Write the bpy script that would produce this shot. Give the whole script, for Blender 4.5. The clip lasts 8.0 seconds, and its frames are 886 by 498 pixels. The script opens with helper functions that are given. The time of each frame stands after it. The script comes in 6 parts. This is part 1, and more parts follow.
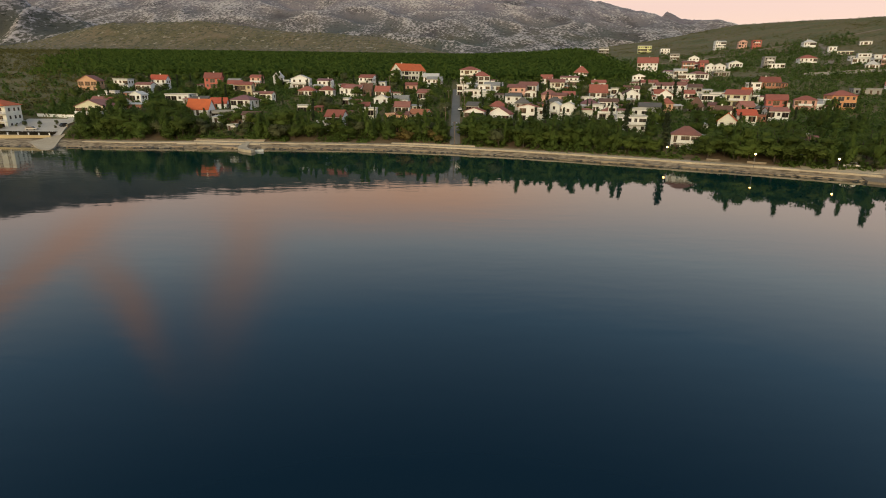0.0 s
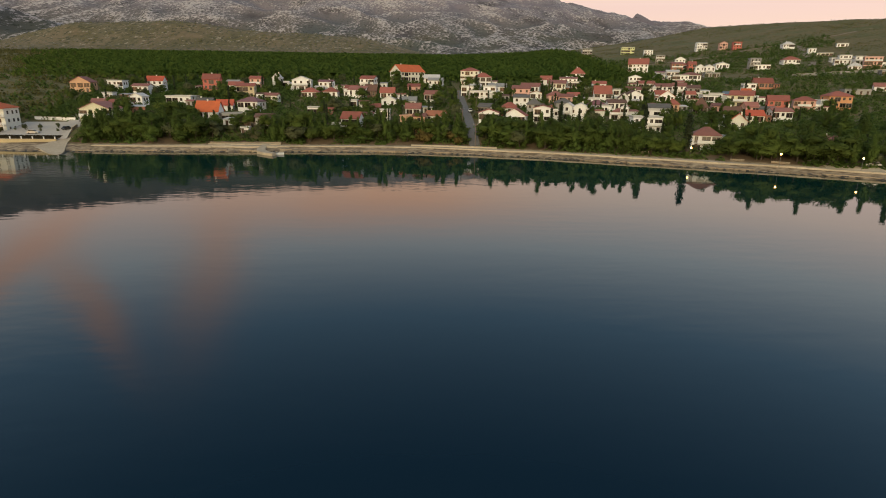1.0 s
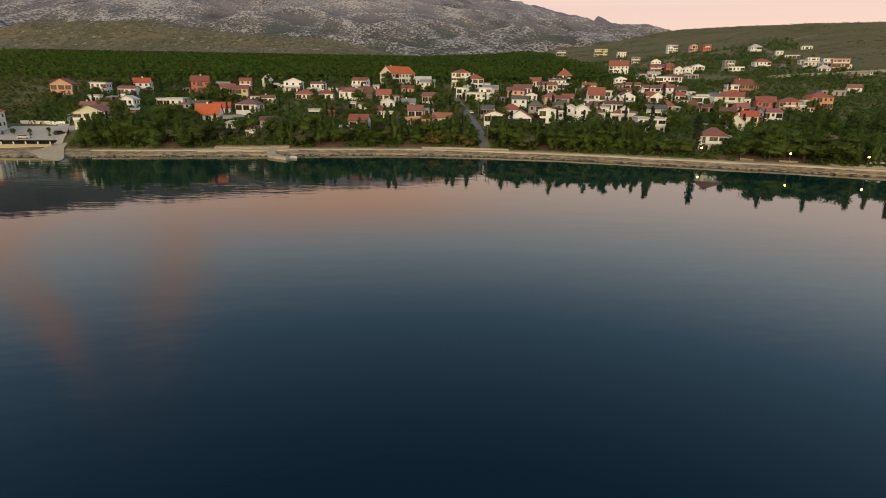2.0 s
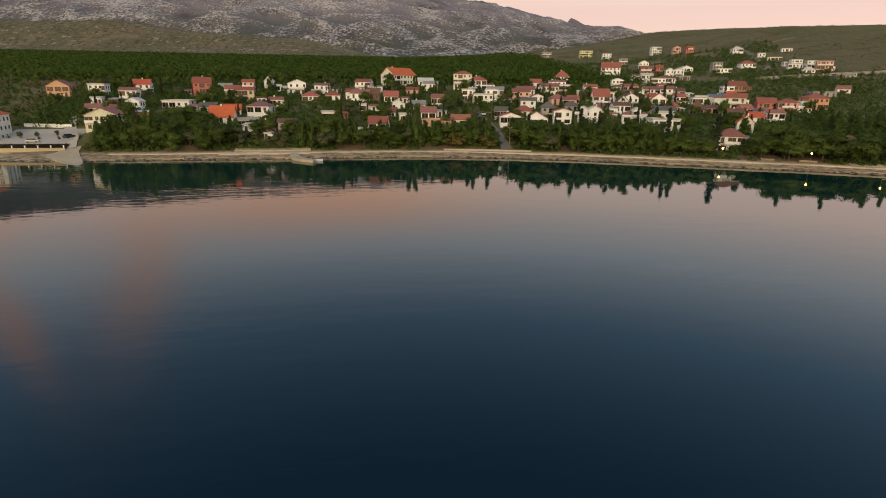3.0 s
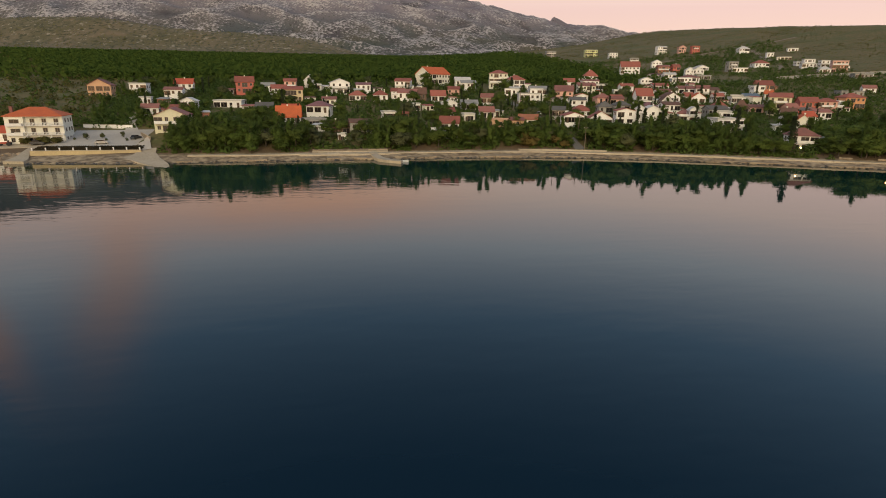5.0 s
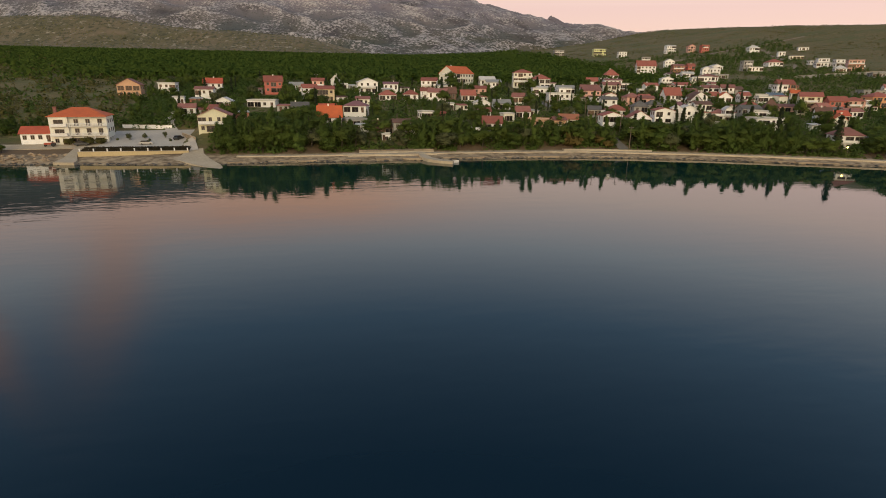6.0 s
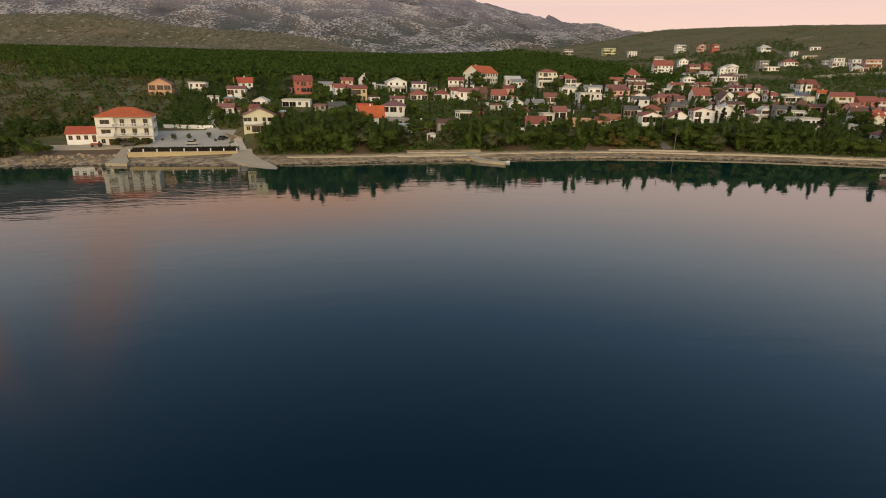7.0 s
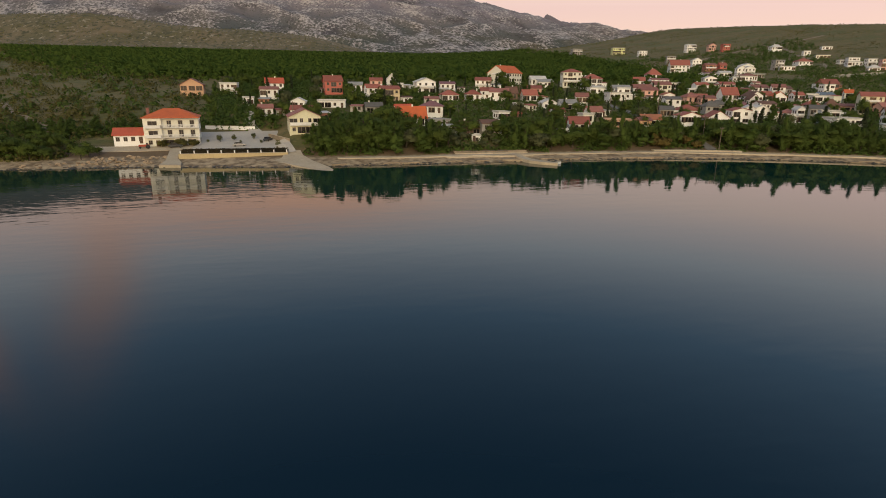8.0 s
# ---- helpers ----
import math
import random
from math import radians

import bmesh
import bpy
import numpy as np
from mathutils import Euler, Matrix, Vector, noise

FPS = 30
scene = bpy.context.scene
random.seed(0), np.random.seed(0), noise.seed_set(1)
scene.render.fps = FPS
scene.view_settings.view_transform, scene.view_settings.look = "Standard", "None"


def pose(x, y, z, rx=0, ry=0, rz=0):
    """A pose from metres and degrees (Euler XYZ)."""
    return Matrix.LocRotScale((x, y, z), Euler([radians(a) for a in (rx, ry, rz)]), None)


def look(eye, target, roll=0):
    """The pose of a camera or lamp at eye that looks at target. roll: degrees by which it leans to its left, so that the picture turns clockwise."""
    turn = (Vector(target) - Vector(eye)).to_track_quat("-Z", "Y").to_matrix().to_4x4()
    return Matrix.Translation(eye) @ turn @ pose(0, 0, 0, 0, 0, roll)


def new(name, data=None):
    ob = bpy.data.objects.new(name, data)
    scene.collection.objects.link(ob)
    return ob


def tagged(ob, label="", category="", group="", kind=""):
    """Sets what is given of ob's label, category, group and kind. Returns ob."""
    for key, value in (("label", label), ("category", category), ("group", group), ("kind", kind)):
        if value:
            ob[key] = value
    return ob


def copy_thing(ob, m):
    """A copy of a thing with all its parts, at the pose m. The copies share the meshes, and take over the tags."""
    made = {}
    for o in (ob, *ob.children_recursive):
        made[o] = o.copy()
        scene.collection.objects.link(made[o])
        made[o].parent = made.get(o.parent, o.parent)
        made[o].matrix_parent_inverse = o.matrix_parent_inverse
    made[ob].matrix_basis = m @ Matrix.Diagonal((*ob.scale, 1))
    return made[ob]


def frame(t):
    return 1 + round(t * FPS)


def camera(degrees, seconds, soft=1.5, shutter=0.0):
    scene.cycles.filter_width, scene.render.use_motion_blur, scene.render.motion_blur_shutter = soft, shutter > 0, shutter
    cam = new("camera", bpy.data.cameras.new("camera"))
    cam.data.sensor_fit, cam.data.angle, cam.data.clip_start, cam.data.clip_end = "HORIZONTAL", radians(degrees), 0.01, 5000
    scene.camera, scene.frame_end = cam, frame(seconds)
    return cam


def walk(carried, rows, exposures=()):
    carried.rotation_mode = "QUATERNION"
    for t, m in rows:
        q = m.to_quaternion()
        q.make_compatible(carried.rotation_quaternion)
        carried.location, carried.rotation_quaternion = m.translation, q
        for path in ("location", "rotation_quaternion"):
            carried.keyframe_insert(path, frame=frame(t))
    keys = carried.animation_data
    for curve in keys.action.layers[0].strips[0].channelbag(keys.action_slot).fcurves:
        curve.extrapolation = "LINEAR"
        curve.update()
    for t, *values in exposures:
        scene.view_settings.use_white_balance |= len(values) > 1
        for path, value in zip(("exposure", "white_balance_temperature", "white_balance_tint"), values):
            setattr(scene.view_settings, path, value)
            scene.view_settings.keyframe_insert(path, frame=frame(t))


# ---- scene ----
cam = camera(78.0, 8.0, soft=0.95)
METRES, EYE, TILT, LEAN, TURN = 140.0, 23.6, -16.87, -0.76, 0.0
ROWS = [
    (0.0, 0.0, 0.0, 0.0, -0.0, 0.0, 0.0),
    (0.5, -0.0605, 0.0046, 0.0024, -1.08, 0.02, 0.33),
    (1.0, -0.1234, 0.0109, 0.0056, -2.62, 0.04, 0.83),
    (1.5, -0.1833, 0.0169, 0.0086, -4.41, 0.07, 1.42),
    (3.0, -0.3688, 0.0431, 0.0199, -8.62, 0.07, 2.71),
    (3.5, -0.4287, 0.0538, 0.0244, -9.39, 0.04, 2.96),
    (4.0, -0.4887, 0.0656, 0.0289, -9.91, -0.01, 3.08),
    (4.5, -0.5492, 0.0784, 0.0334, -10.26, -0.09, 3.17),
    (6.0, -0.7359, 0.1245, 0.0511, -11.07, -0.32, 3.43),
    (6.5, -0.7956, 0.1399, 0.0568, -11.23, -0.37, 3.46),
    (7.0, -0.858, 0.1563, 0.0633, -11.47, -0.44, 3.49),
    (7.5, -0.9186, 0.1719, 0.0695, -11.6, -0.5, 3.54),
    (8.0, -0.9773, 0.1871, 0.0754, -11.79, -0.51, 3.66),
]
walk(cam, [(t, pose(0, 0, EYE, TILT, LEAN, TURN) @ pose(METRES * x, METRES * y, METRES * z, 90 + pitch, roll, yaw)) for t, x, y, z, yaw, pitch, roll in ROWS],
     ((0.0, 0.10, 6600, 0), (1.5, 0.06, 6600, 1), (3.0, 0.0, 6600, 4), (4.5, 0.0, 6600, 5), (8.0, -0.02, 6600, 5)))

# ---- sky and light: just after sunset, the glow behind the camera, a rosy belt over the hills ----
world = bpy.data.worlds.new("dusk")
scene.world = world
world.use_nodes = True
wt = world.node_tree
wt.nodes.clear()


def wnode(kind, **sets):
    n = wt.nodes.new(kind)
    for k, v in sets.items():
        setattr(n, k, v)
    return n


def wlink(a, b):
    wt.links.new(a, b)


w_out = wnode("ShaderNodeOutputWorld")
w_bg = wnode("ShaderNodeBackground")
w_sky = wnode("ShaderNodeTexSky")
w_sky.sky_type = "NISHITA"
w_sky.sun_disc = False
w_sky.sun_elevation = radians(2.0)
w_sky.sun_rotation = radians(200)
w_tex = wnode("ShaderNodeTexCoord")
w_sep = wnode("ShaderNodeSeparateXYZ")
wlink(w_tex.outputs["Generated"], w_sep.inputs[0])
w_ramp = wnode("ShaderNodeValToRGB")
SKY = ((0.0, (0.84, 0.58, 0.49)), (0.05, (0.80, 0.54, 0.50)), (0.12, (0.735, 0.475, 0.485)), (0.19, (0.85, 0.615, 0.57)), (0.28, (0.62, 0.645, 0.725)), (0.40, (0.235, 0.38, 0.59)), (0.62, (0.065, 0.145, 0.305)), (1.0, (0.07, 0.12, 0.24)))
for i, (p, c) in enumerate(SKY):
    e = w_ramp.color_ramp.elements[i] if i < 2 else w_ramp.color_ramp.elements.new(p)
    e.position, e.color = p, (*c, 1)
wlink(w_sep.outputs["Z"], w_ramp.inputs["Fac"])
# thin rosy cloud streaks standing up from the hills in the north-west
w_noise = wnode("ShaderNodeTexNoise")
w_noise.inputs["Scale"].default_value, w_noise.inputs["Detail"].default_value = 5.0, 5
wlink(w_tex.outputs["Generated"], w_noise.inputs["Vector"])


def wmath(op, a, b=None):
    n = wnode("ShaderNodeMath", operation=op)
    for i, v in enumerate((a, b)):
        if isinstance(v, (int, float)):
            n.inputs[i].default_value = v
        elif v is not None:
            wlink(v, n.inputs[i])
    return n.outputs[0]


w_az = wmath("ARCTAN2", w_sep.outputs["X"], w_sep.outputs["Y"])
w_az = wmath("ADD", w_az, wmath("MULTIPLY", wmath("SUBTRACT", w_noise.outputs["Fac"], 0.5), 0.07))
w_last = w_ramp.outputs["Color"]
# azimuth, lean with height, half width, lowest and highest part, strength
for az, lean, half, low, high, strength in ((-0.367, -0.29, 0.062, 0.14, 0.44, 0.66), (-0.575, 0.40, 0.034, 0.22, 0.44, 0.74), (-0.68, -1.36, 0.050, 0.13, 0.38, 0.82), (-0.06, 0.0, 0.28, 0.13, 0.26, 1.0), (-1.3, 0.2, 0.1, 0.2, 0.45, 0.6)):
    off = wmath("SUBTRACT", w_az, wmath("ADD", wmath("MULTIPLY", wmath("SUBTRACT", w_sep.outputs["Z"], 0.28), lean), az))
    side = wmath("POWER", 2.718, wmath("MULTIPLY", wmath("MULTIPLY", off, off), -1 / half ** 2))
    mid, span = (low + high) / 2, (high - low) / 2
    up = wmath("DIVIDE", wmath("SUBTRACT", w_sep.outputs["Z"], mid), span)
    up = wmath("POWER", 2.718, wmath("MULTIPLY", wmath("MULTIPLY", up, up), -1.6))
    f = wmath("MULTIPLY", wmath("MULTIPLY", side, up), wmath("MULTIPLY", wmath("ADD", w_noise.outputs["Fac"], 0.4), strength))
    w_cloud = wnode("ShaderNodeMix", data_type="RGBA")
    wlink(f, w_cloud.inputs["Factor"])
    wlink(w_last, w_cloud.inputs["A"])
    w_cloud.inputs["B"].default_value = (1.0, 0.50, 0.34, 1)
    w_last = w_cloud.outputs["Result"]
# the eastern sky is a little lighter than the western
w_east = wnode("ShaderNodeVectorMath", operation="SCALE")
wlink(w_last, w_east.inputs[0])
wlink(wmath("ADD", wmath("MULTIPLY", w_sep.outputs["X"], 0.15), 1.0), w_east.inputs["Scale"])
w_add = wnode("ShaderNodeMix", data_type="RGBA", blend_type="ADD")
w_add.inputs["Factor"].default_value = 0.06
wlink(w_east.outputs[0], w_add.inputs["A"])
wlink(w_sky.outputs["Color"], w_add.inputs["B"])
# the afterglow low in the west, behind the camera
w_dot = wnode("ShaderNodeVectorMath", operation="DOT_PRODUCT")
wlink(w_tex.outputs["Generated"], w_dot.inputs[0])
w_dot.inputs[1].default_value = (-0.27, -0.93, 0.25)
w_lobe = wnode("ShaderNodeMapRange", interpolation_type="SMOOTHSTEP")
w_lobe.inputs["From Min"].default_value = 0.1
w_lobe.inputs["From Max"].default_value = 1.0
wlink(w_dot.outputs["Value"], w_lobe.inputs["Value"])
w_glow = wnode("ShaderNodeMix", data_type="RGBA", blend_type="ADD")
w_glow.inputs["B"].default_value = (0.92, 0.72, 0.42, 1)
wlink(w_lobe.outputs[0], w_glow.inputs["Factor"])
wlink(w_add.outputs["Result"], w_glow.inputs["A"])
w_bg.inputs["Strength"].default_value = 1.0
wlink(w_glow.outputs["Result"], w_bg.inputs["Color"])
wlink(w_bg.outputs[0], w_out.inputs["Surface"])

sun = new("evening_glow", bpy.data.lights.new("evening_glow", "SUN"))
sun.data.energy = 1.0
sun.data.angle = radians(24)
sun.data.color = (1.0, 0.82, 0.53)
sun.matrix_world = look((-60, -200, 62), (0, 0, 0))

# ---- materials ----


def mat(name, col, col2=None, scale=1.0, fine=8.0, rough=0.85, bump=0.0, metal=0.0, vary=0.0, contrast=0.35, coords="Object"):
    """A surface with two scales of variation; vary: how far single objects differ in brightness."""
    m = bpy.data.materials.new(name)
    m.use_nodes = True
    t = m.node_tree
    b = t.nodes["Principled BSDF"]
    b.inputs["Roughness"].default_value, b.inputs["Metallic"].default_value = rough, metal
    col2 = col2 or tuple(c * 0.7 for c in col)
    tc = t.nodes.new("ShaderNodeTexCoord")
    n1, n2 = t.nodes.new("ShaderNodeTexNoise"), t.nodes.new("ShaderNodeTexNoise")
    for n, s, d in ((n1, scale, 3), (n2, fine, 2)):
        n.inputs["Scale"].default_value, n.inputs["Detail"].default_value = s, d
        t.links.new(tc.outputs[coords], n.inputs["Vector"])
    add = t.nodes.new("ShaderNodeMath")
    add.operation = "ADD"
    t.links.new(n1.outputs["Fac"], add.inputs[0])
    t.links.new(n2.outputs["Fac"], add.inputs[1])
    rng = t.nodes.new("ShaderNodeMapRange")
    rng.inputs["From Min"].default_value, rng.inputs["From Max"].default_value = 1 - contrast, 1 + contrast
    t.links.new(add.outputs[0], rng.inputs["Value"])
    mix = t.nodes.new("ShaderNodeMix")
    mix.data_type = "RGBA"
    mix.inputs["A"].default_value, mix.inputs["B"].default_value = (*col, 1), (*col2, 1)
    t.links.new(rng.outputs[0], mix.inputs["Factor"])
    last = mix.outputs["Result"]
    if vary:
        info, hsv, r2 = t.nodes.new("ShaderNodeObjectInfo"), t.nodes.new("ShaderNodeHueSaturation"), t.nodes.new("ShaderNodeMapRange")
        r2.inputs["To Min"].default_value, r2.inputs["To Max"].default_value = 1 - vary, 1 + vary
        t.links.new(info.outputs["Random"], r2.inputs["Value"])
        t.links.new(r2.outputs[0], hsv.inputs["Value"])
        t.links.new(last, hsv.inputs["Color"])
        last = hsv.outputs["Color"]
    t.links.new(last, b.inputs["Base Color"])
    if bump:
        bp = t.nodes.new("ShaderNodeBump")
        bp.inputs["Strength"].default_value, bp.inputs["Distance"].default_value = bump, 0.1
        t.links.new(n2.outputs["Fac"], bp.inputs["Height"])
        t.links.new(bp.outputs[0], b.inputs["Normal"])
    return m


def leaf_mat(name, dark, light, scale=0.5):
    """Foliage that differs from clump to clump and from tree to tree."""
    m = mat(name, dark, light, scale, 3.0, 0.75, vary=0.18)
    t = m.node_tree
    b = t.nodes["Principled BSDF"]
    geo, rng, hsv = t.nodes.new("ShaderNodeNewGeometry"), t.nodes.new("ShaderNodeMapRange"), t.nodes.new("ShaderNodeHueSaturation")
    rng.inputs["To Min"].default_value, rng.inputs["To Max"].default_value = 0.92, 1.08
    t.links.new(geo.outputs["Random Per Island"], rng.inputs["Value"])
    t.links.new(rng.outputs[0], hsv.inputs["Value"])
    t.links.new(b.inputs["Base Color"].links[0].from_socket, hsv.inputs["Color"])
    t.links.new(hsv.outputs["Color"], b.inputs["Base Color"])
    b.inputs["Specular IOR Level"].default_value = 0.25
    thin, both = t.nodes.new("ShaderNodeBsdfTranslucent"), t.nodes.new("ShaderNodeMixShader")
    both.inputs["Fac"].default_value = 0.5
    t.links.new(hsv.outputs["Color"], thin.inputs["Color"])
    t.links.new(b.outputs[0], both.inputs[1])
    t.links.new(thin.outputs[0], both.inputs[2])
    t.links.new(both.outputs[0], t.nodes["Material Output"].inputs["Surface"])
    return m


WALLS = {
    "white": mat("white_render", (0.90, 0.88, 0.85), (0.78, 0.755, 0.72), 0.25, 2.0, vary=0.1),
    "cream": mat("cream_render", (0.82, 0.79, 0.68), (0.70, 0.67, 0.57), 0.25, 2.0, vary=0.08),
    "yellow": mat("yellow_render", (0.68, 0.55, 0.35), (0.54, 0.43, 0.28), 0.25, 2.0),
    "lightyellow": mat("pale_yellow_render", (0.74, 0.70, 0.50), (0.62, 0.58, 0.42), 0.25, 2.0),
    "yellowgreen": mat("lime_render", (0.66, 0.68, 0.34), (0.56, 0.58, 0.30), 0.25, 2.0),
    "pink": mat("pink_render", (0.70, 0.42, 0.34), (0.60, 0.36, 0.30), 0.25, 2.0, vary=0.1),
    "salmon": mat("salmon_render", (0.66, 0.40, 0.24), (0.56, 0.34, 0.22), 0.25, 2.0),
    "orangewall": mat("orange_render", (0.66, 0.32, 0.15), (0.54, 0.27, 0.14), 0.25, 2.0),
    "redwall": mat("red_render", (0.56, 0.16, 0.12), (0.44, 0.13, 0.10), 0.25, 2.0),
    "brick": mat("bare_brick", (0.46, 0.20, 0.12), (0.36, 0.17, 0.12), 0.3, 3.0),
    "brownwall": mat("brown_boards", (0.20, 0.12, 0.08), (0.12, 0.08, 0.06), 0.3, 3.0),
    "grey": mat("bare_concrete", (0.40, 0.38, 0.35), (0.28, 0.27, 0.25), 0.3, 2.5, vary=0.1),
}
TILES = {
    "red": mat("red_tiles", (0.34, 0.105, 0.075), (0.24, 0.085, 0.065), 0.5, 5.0, vary=0.2),
    "redorange": mat("red_orange_tiles", (0.52, 0.105, 0.055), (0.38, 0.085, 0.05), 0.5, 5.0),
    "orange": mat("orange_tiles", (0.60, 0.14, 0.045), (0.44, 0.105, 0.042), 0.5, 5.0),
    "orangebrown": mat("weathered_orange_tiles", (0.40, 0.15, 0.08), (0.28, 0.12, 0.07), 0.5, 5.0),
    "redbrown": mat("weathered_red_tiles", (0.31, 0.125, 0.10), (0.21, 0.095, 0.08), 0.5, 5.0, vary=0.2),
    "brown": mat("brown_tiles", (0.17, 0.085, 0.06), (0.11, 0.065, 0.05), 0.5, 5.0),
    "purple": mat("plum_tiles", (0.24, 0.11, 0.12), (0.18, 0.09, 0.10), 0.5, 5.0),
    "grey": mat("grey_sheets", (0.34, 0.33, 0.32), (0.24, 0.24, 0.23), 0.5, 4.0, vary=0.15),
    "darkgrey": mat("dark_grey_tiles", (0.15, 0.14, 0.13), (0.10, 0.095, 0.09), 0.5, 4.0, vary=0.15),
    "bluegrey": mat("blue_grey_tiles", (0.15, 0.20, 0.26), (0.11, 0.14, 0.18), 0.5, 4.0),
    "pale": mat("pale_roof_sheets", (0.62, 0.60, 0.57), (0.48, 0.46, 0.44), 0.4, 4.0, vary=0.1),
    "white": mat("roof_terrace_screed", (0.56, 0.54, 0.51), (0.42, 0.41, 0.39), 0.4, 4.0, vary=0.1),
    "salmon": mat("salmon_slab", (0.60, 0.37, 0.24), (0.48, 0.30, 0.21), 0.4, 4.0),
    "pink": mat("pink_slab", (0.58, 0.38, 0.32), (0.46, 0.31, 0.27), 0.4, 4.0),
}
GLASS = mat("dark_glass_and_shade", (0.018, 0.016, 0.015), (0.03, 0.025, 0.02), 0.4, 1.0, rough=0.08, vary=0.4)
WOODWORK = mat("window_joinery", (0.34, 0.29, 0.25), (0.22, 0.17, 0.14), 0.6, 4.0, vary=0.4)
DOORWOOD = mat("door_wood", (0.11, 0.06, 0.035), (0.07, 0.045, 0.03), 0.6, 4.0, vary=0.3)
PLASTER = mat("balcony_plaster", (0.84, 0.82, 0.79), (0.70, 0.68, 0.65), 0.3, 2.0)
PINE = leaf_mat("pine_needles", (0.092, 0.138, 0.029), (0.140, 0.196, 0.042), 0.25)
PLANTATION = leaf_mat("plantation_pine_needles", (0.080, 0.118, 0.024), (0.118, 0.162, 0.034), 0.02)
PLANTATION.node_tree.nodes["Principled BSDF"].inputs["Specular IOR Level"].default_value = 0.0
LEAFY = leaf_mat("garden_foliage", (0.108, 0.150, 0.031), (0.162, 0.210, 0.044), 0.25)
CYPRESS = leaf_mat("cypress_foliage", (0.050, 0.066, 0.030), (0.080, 0.100, 0.042))
OLIVE = leaf_mat("olive_foliage", (0.140, 0.155, 0.070), (0.20, 0.21, 0.10))
SCRUB = leaf_mat("maquis_foliage", (0.124, 0.120, 0.036), (0.192, 0.170, 0.054))
AUTUMN = leaf_mat("yellowing_foliage", (0.18, 0.14, 0.045), (0.26, 0.19, 0.06))
BARK = mat("bark", (0.09, 0.065, 0.048), (0.055, 0.042, 0.033), 1.0, 9.0, bump=0.4)
STONE = mat("shore_stone", (0.37, 0.29, 0.20), (0.20, 0.155, 0.105), 0.35, 3.0, bump=0.3, vary=0.22)
CONCRETE = mat("worn_concrete", (0.54, 0.455, 0.335), (0.38, 0.31, 0.22), 0.15, 1.8, bump=0.15, vary=0.13)
YELLOWWALL = mat("ochre_wall_paint", (0.56, 0.45, 0.25), (0.42, 0.33, 0.19), 0.2, 2.0)
ASPHALT = mat("old_asphalt", (0.21, 0.195, 0.18), (0.15, 0.14, 0.13), 0.2, 2.0)
METAL = mat("painted_steel", (0.20, 0.20, 0.19), (0.13, 0.13, 0.125), 1.0, 6.0, rough=0.5, metal=0.4)
TIMBER = mat("pole_timber", (0.20, 0.15, 0.11), (0.13, 0.10, 0.075), 1.0, 6.0)


def blend_ground(name, layers, bump, long=1.0, deep=1.0):
    """Mixes colours by noise masks: (colour, noise scale, low, high) over the first colour."""
    m = bpy.data.materials.new(name)
    m.use_nodes = True
    t = m.node_tree
    b = t.nodes["Principled BSDF"]
    b.inputs["Roughness"].default_value = 0.95
    geo = t.nodes.new("ShaderNodeNewGeometry")
    place = t.nodes.new("ShaderNodeMapping")
    place.inputs["Scale"].default_value = (1, long, 1)
    t.links.new(geo.outputs["Position"], place.inputs[0])
    last, height = None, None
    for col, scale, lo, hi in layers:
        if last is None:
            rgb = t.nodes.new("ShaderNodeRGB")
            rgb.outputs[0].default_value = (*col, 1)
            last = rgb.outputs[0]
            continue
        n = t.nodes.new("ShaderNodeTexNoise")
        n.inputs["Scale"].default_value, n.inputs["Detail"].default_value, n.inputs["Roughness"].default_value = scale, 6, 0.62
        t.links.new(place.outputs[0], n.inputs["Vector"])
        r = t.nodes.new("ShaderNodeMapRange")
        r.inputs["From Min"].default_value, r.inputs["From Max"].default_value = lo, hi
        t.links.new(n.outputs["Fac"], r.inputs["Value"])
        mix = t.nodes.new("ShaderNodeMix")
        mix.data_type = "RGBA"
        mix.inputs["B"].default_value = (*col, 1)
        t.links.new(r.outputs[0], mix.inputs["Factor"])
        t.links.new(last, mix.inputs["A"])
        last, height = mix.outputs["Result"], n.outputs["Fac"]
    t.links.new(last, b.inputs["Base Color"])
    bp = t.nodes.new("ShaderNodeBump")
    bp.inputs["Strength"].default_value, bp.inputs["Distance"].default_value = bump, deep
    t.links.new(height, bp.inputs["Height"])
    t.links.new(bp.outputs[0], b.inputs["Normal"])
    return m


EARTH = blend_ground("dry_grass_and_earth", (((0.140, 0.108, 0.038), 0, 0, 0), ((0.094, 0.094, 0.024), 0.03, 0.45, 0.62), ((0.24, 0.178, 0.082), 0.06, 0.60, 0.74), ((0.066, 0.068, 0.017), 0.35, 0.5, 0.68)), 0.5)


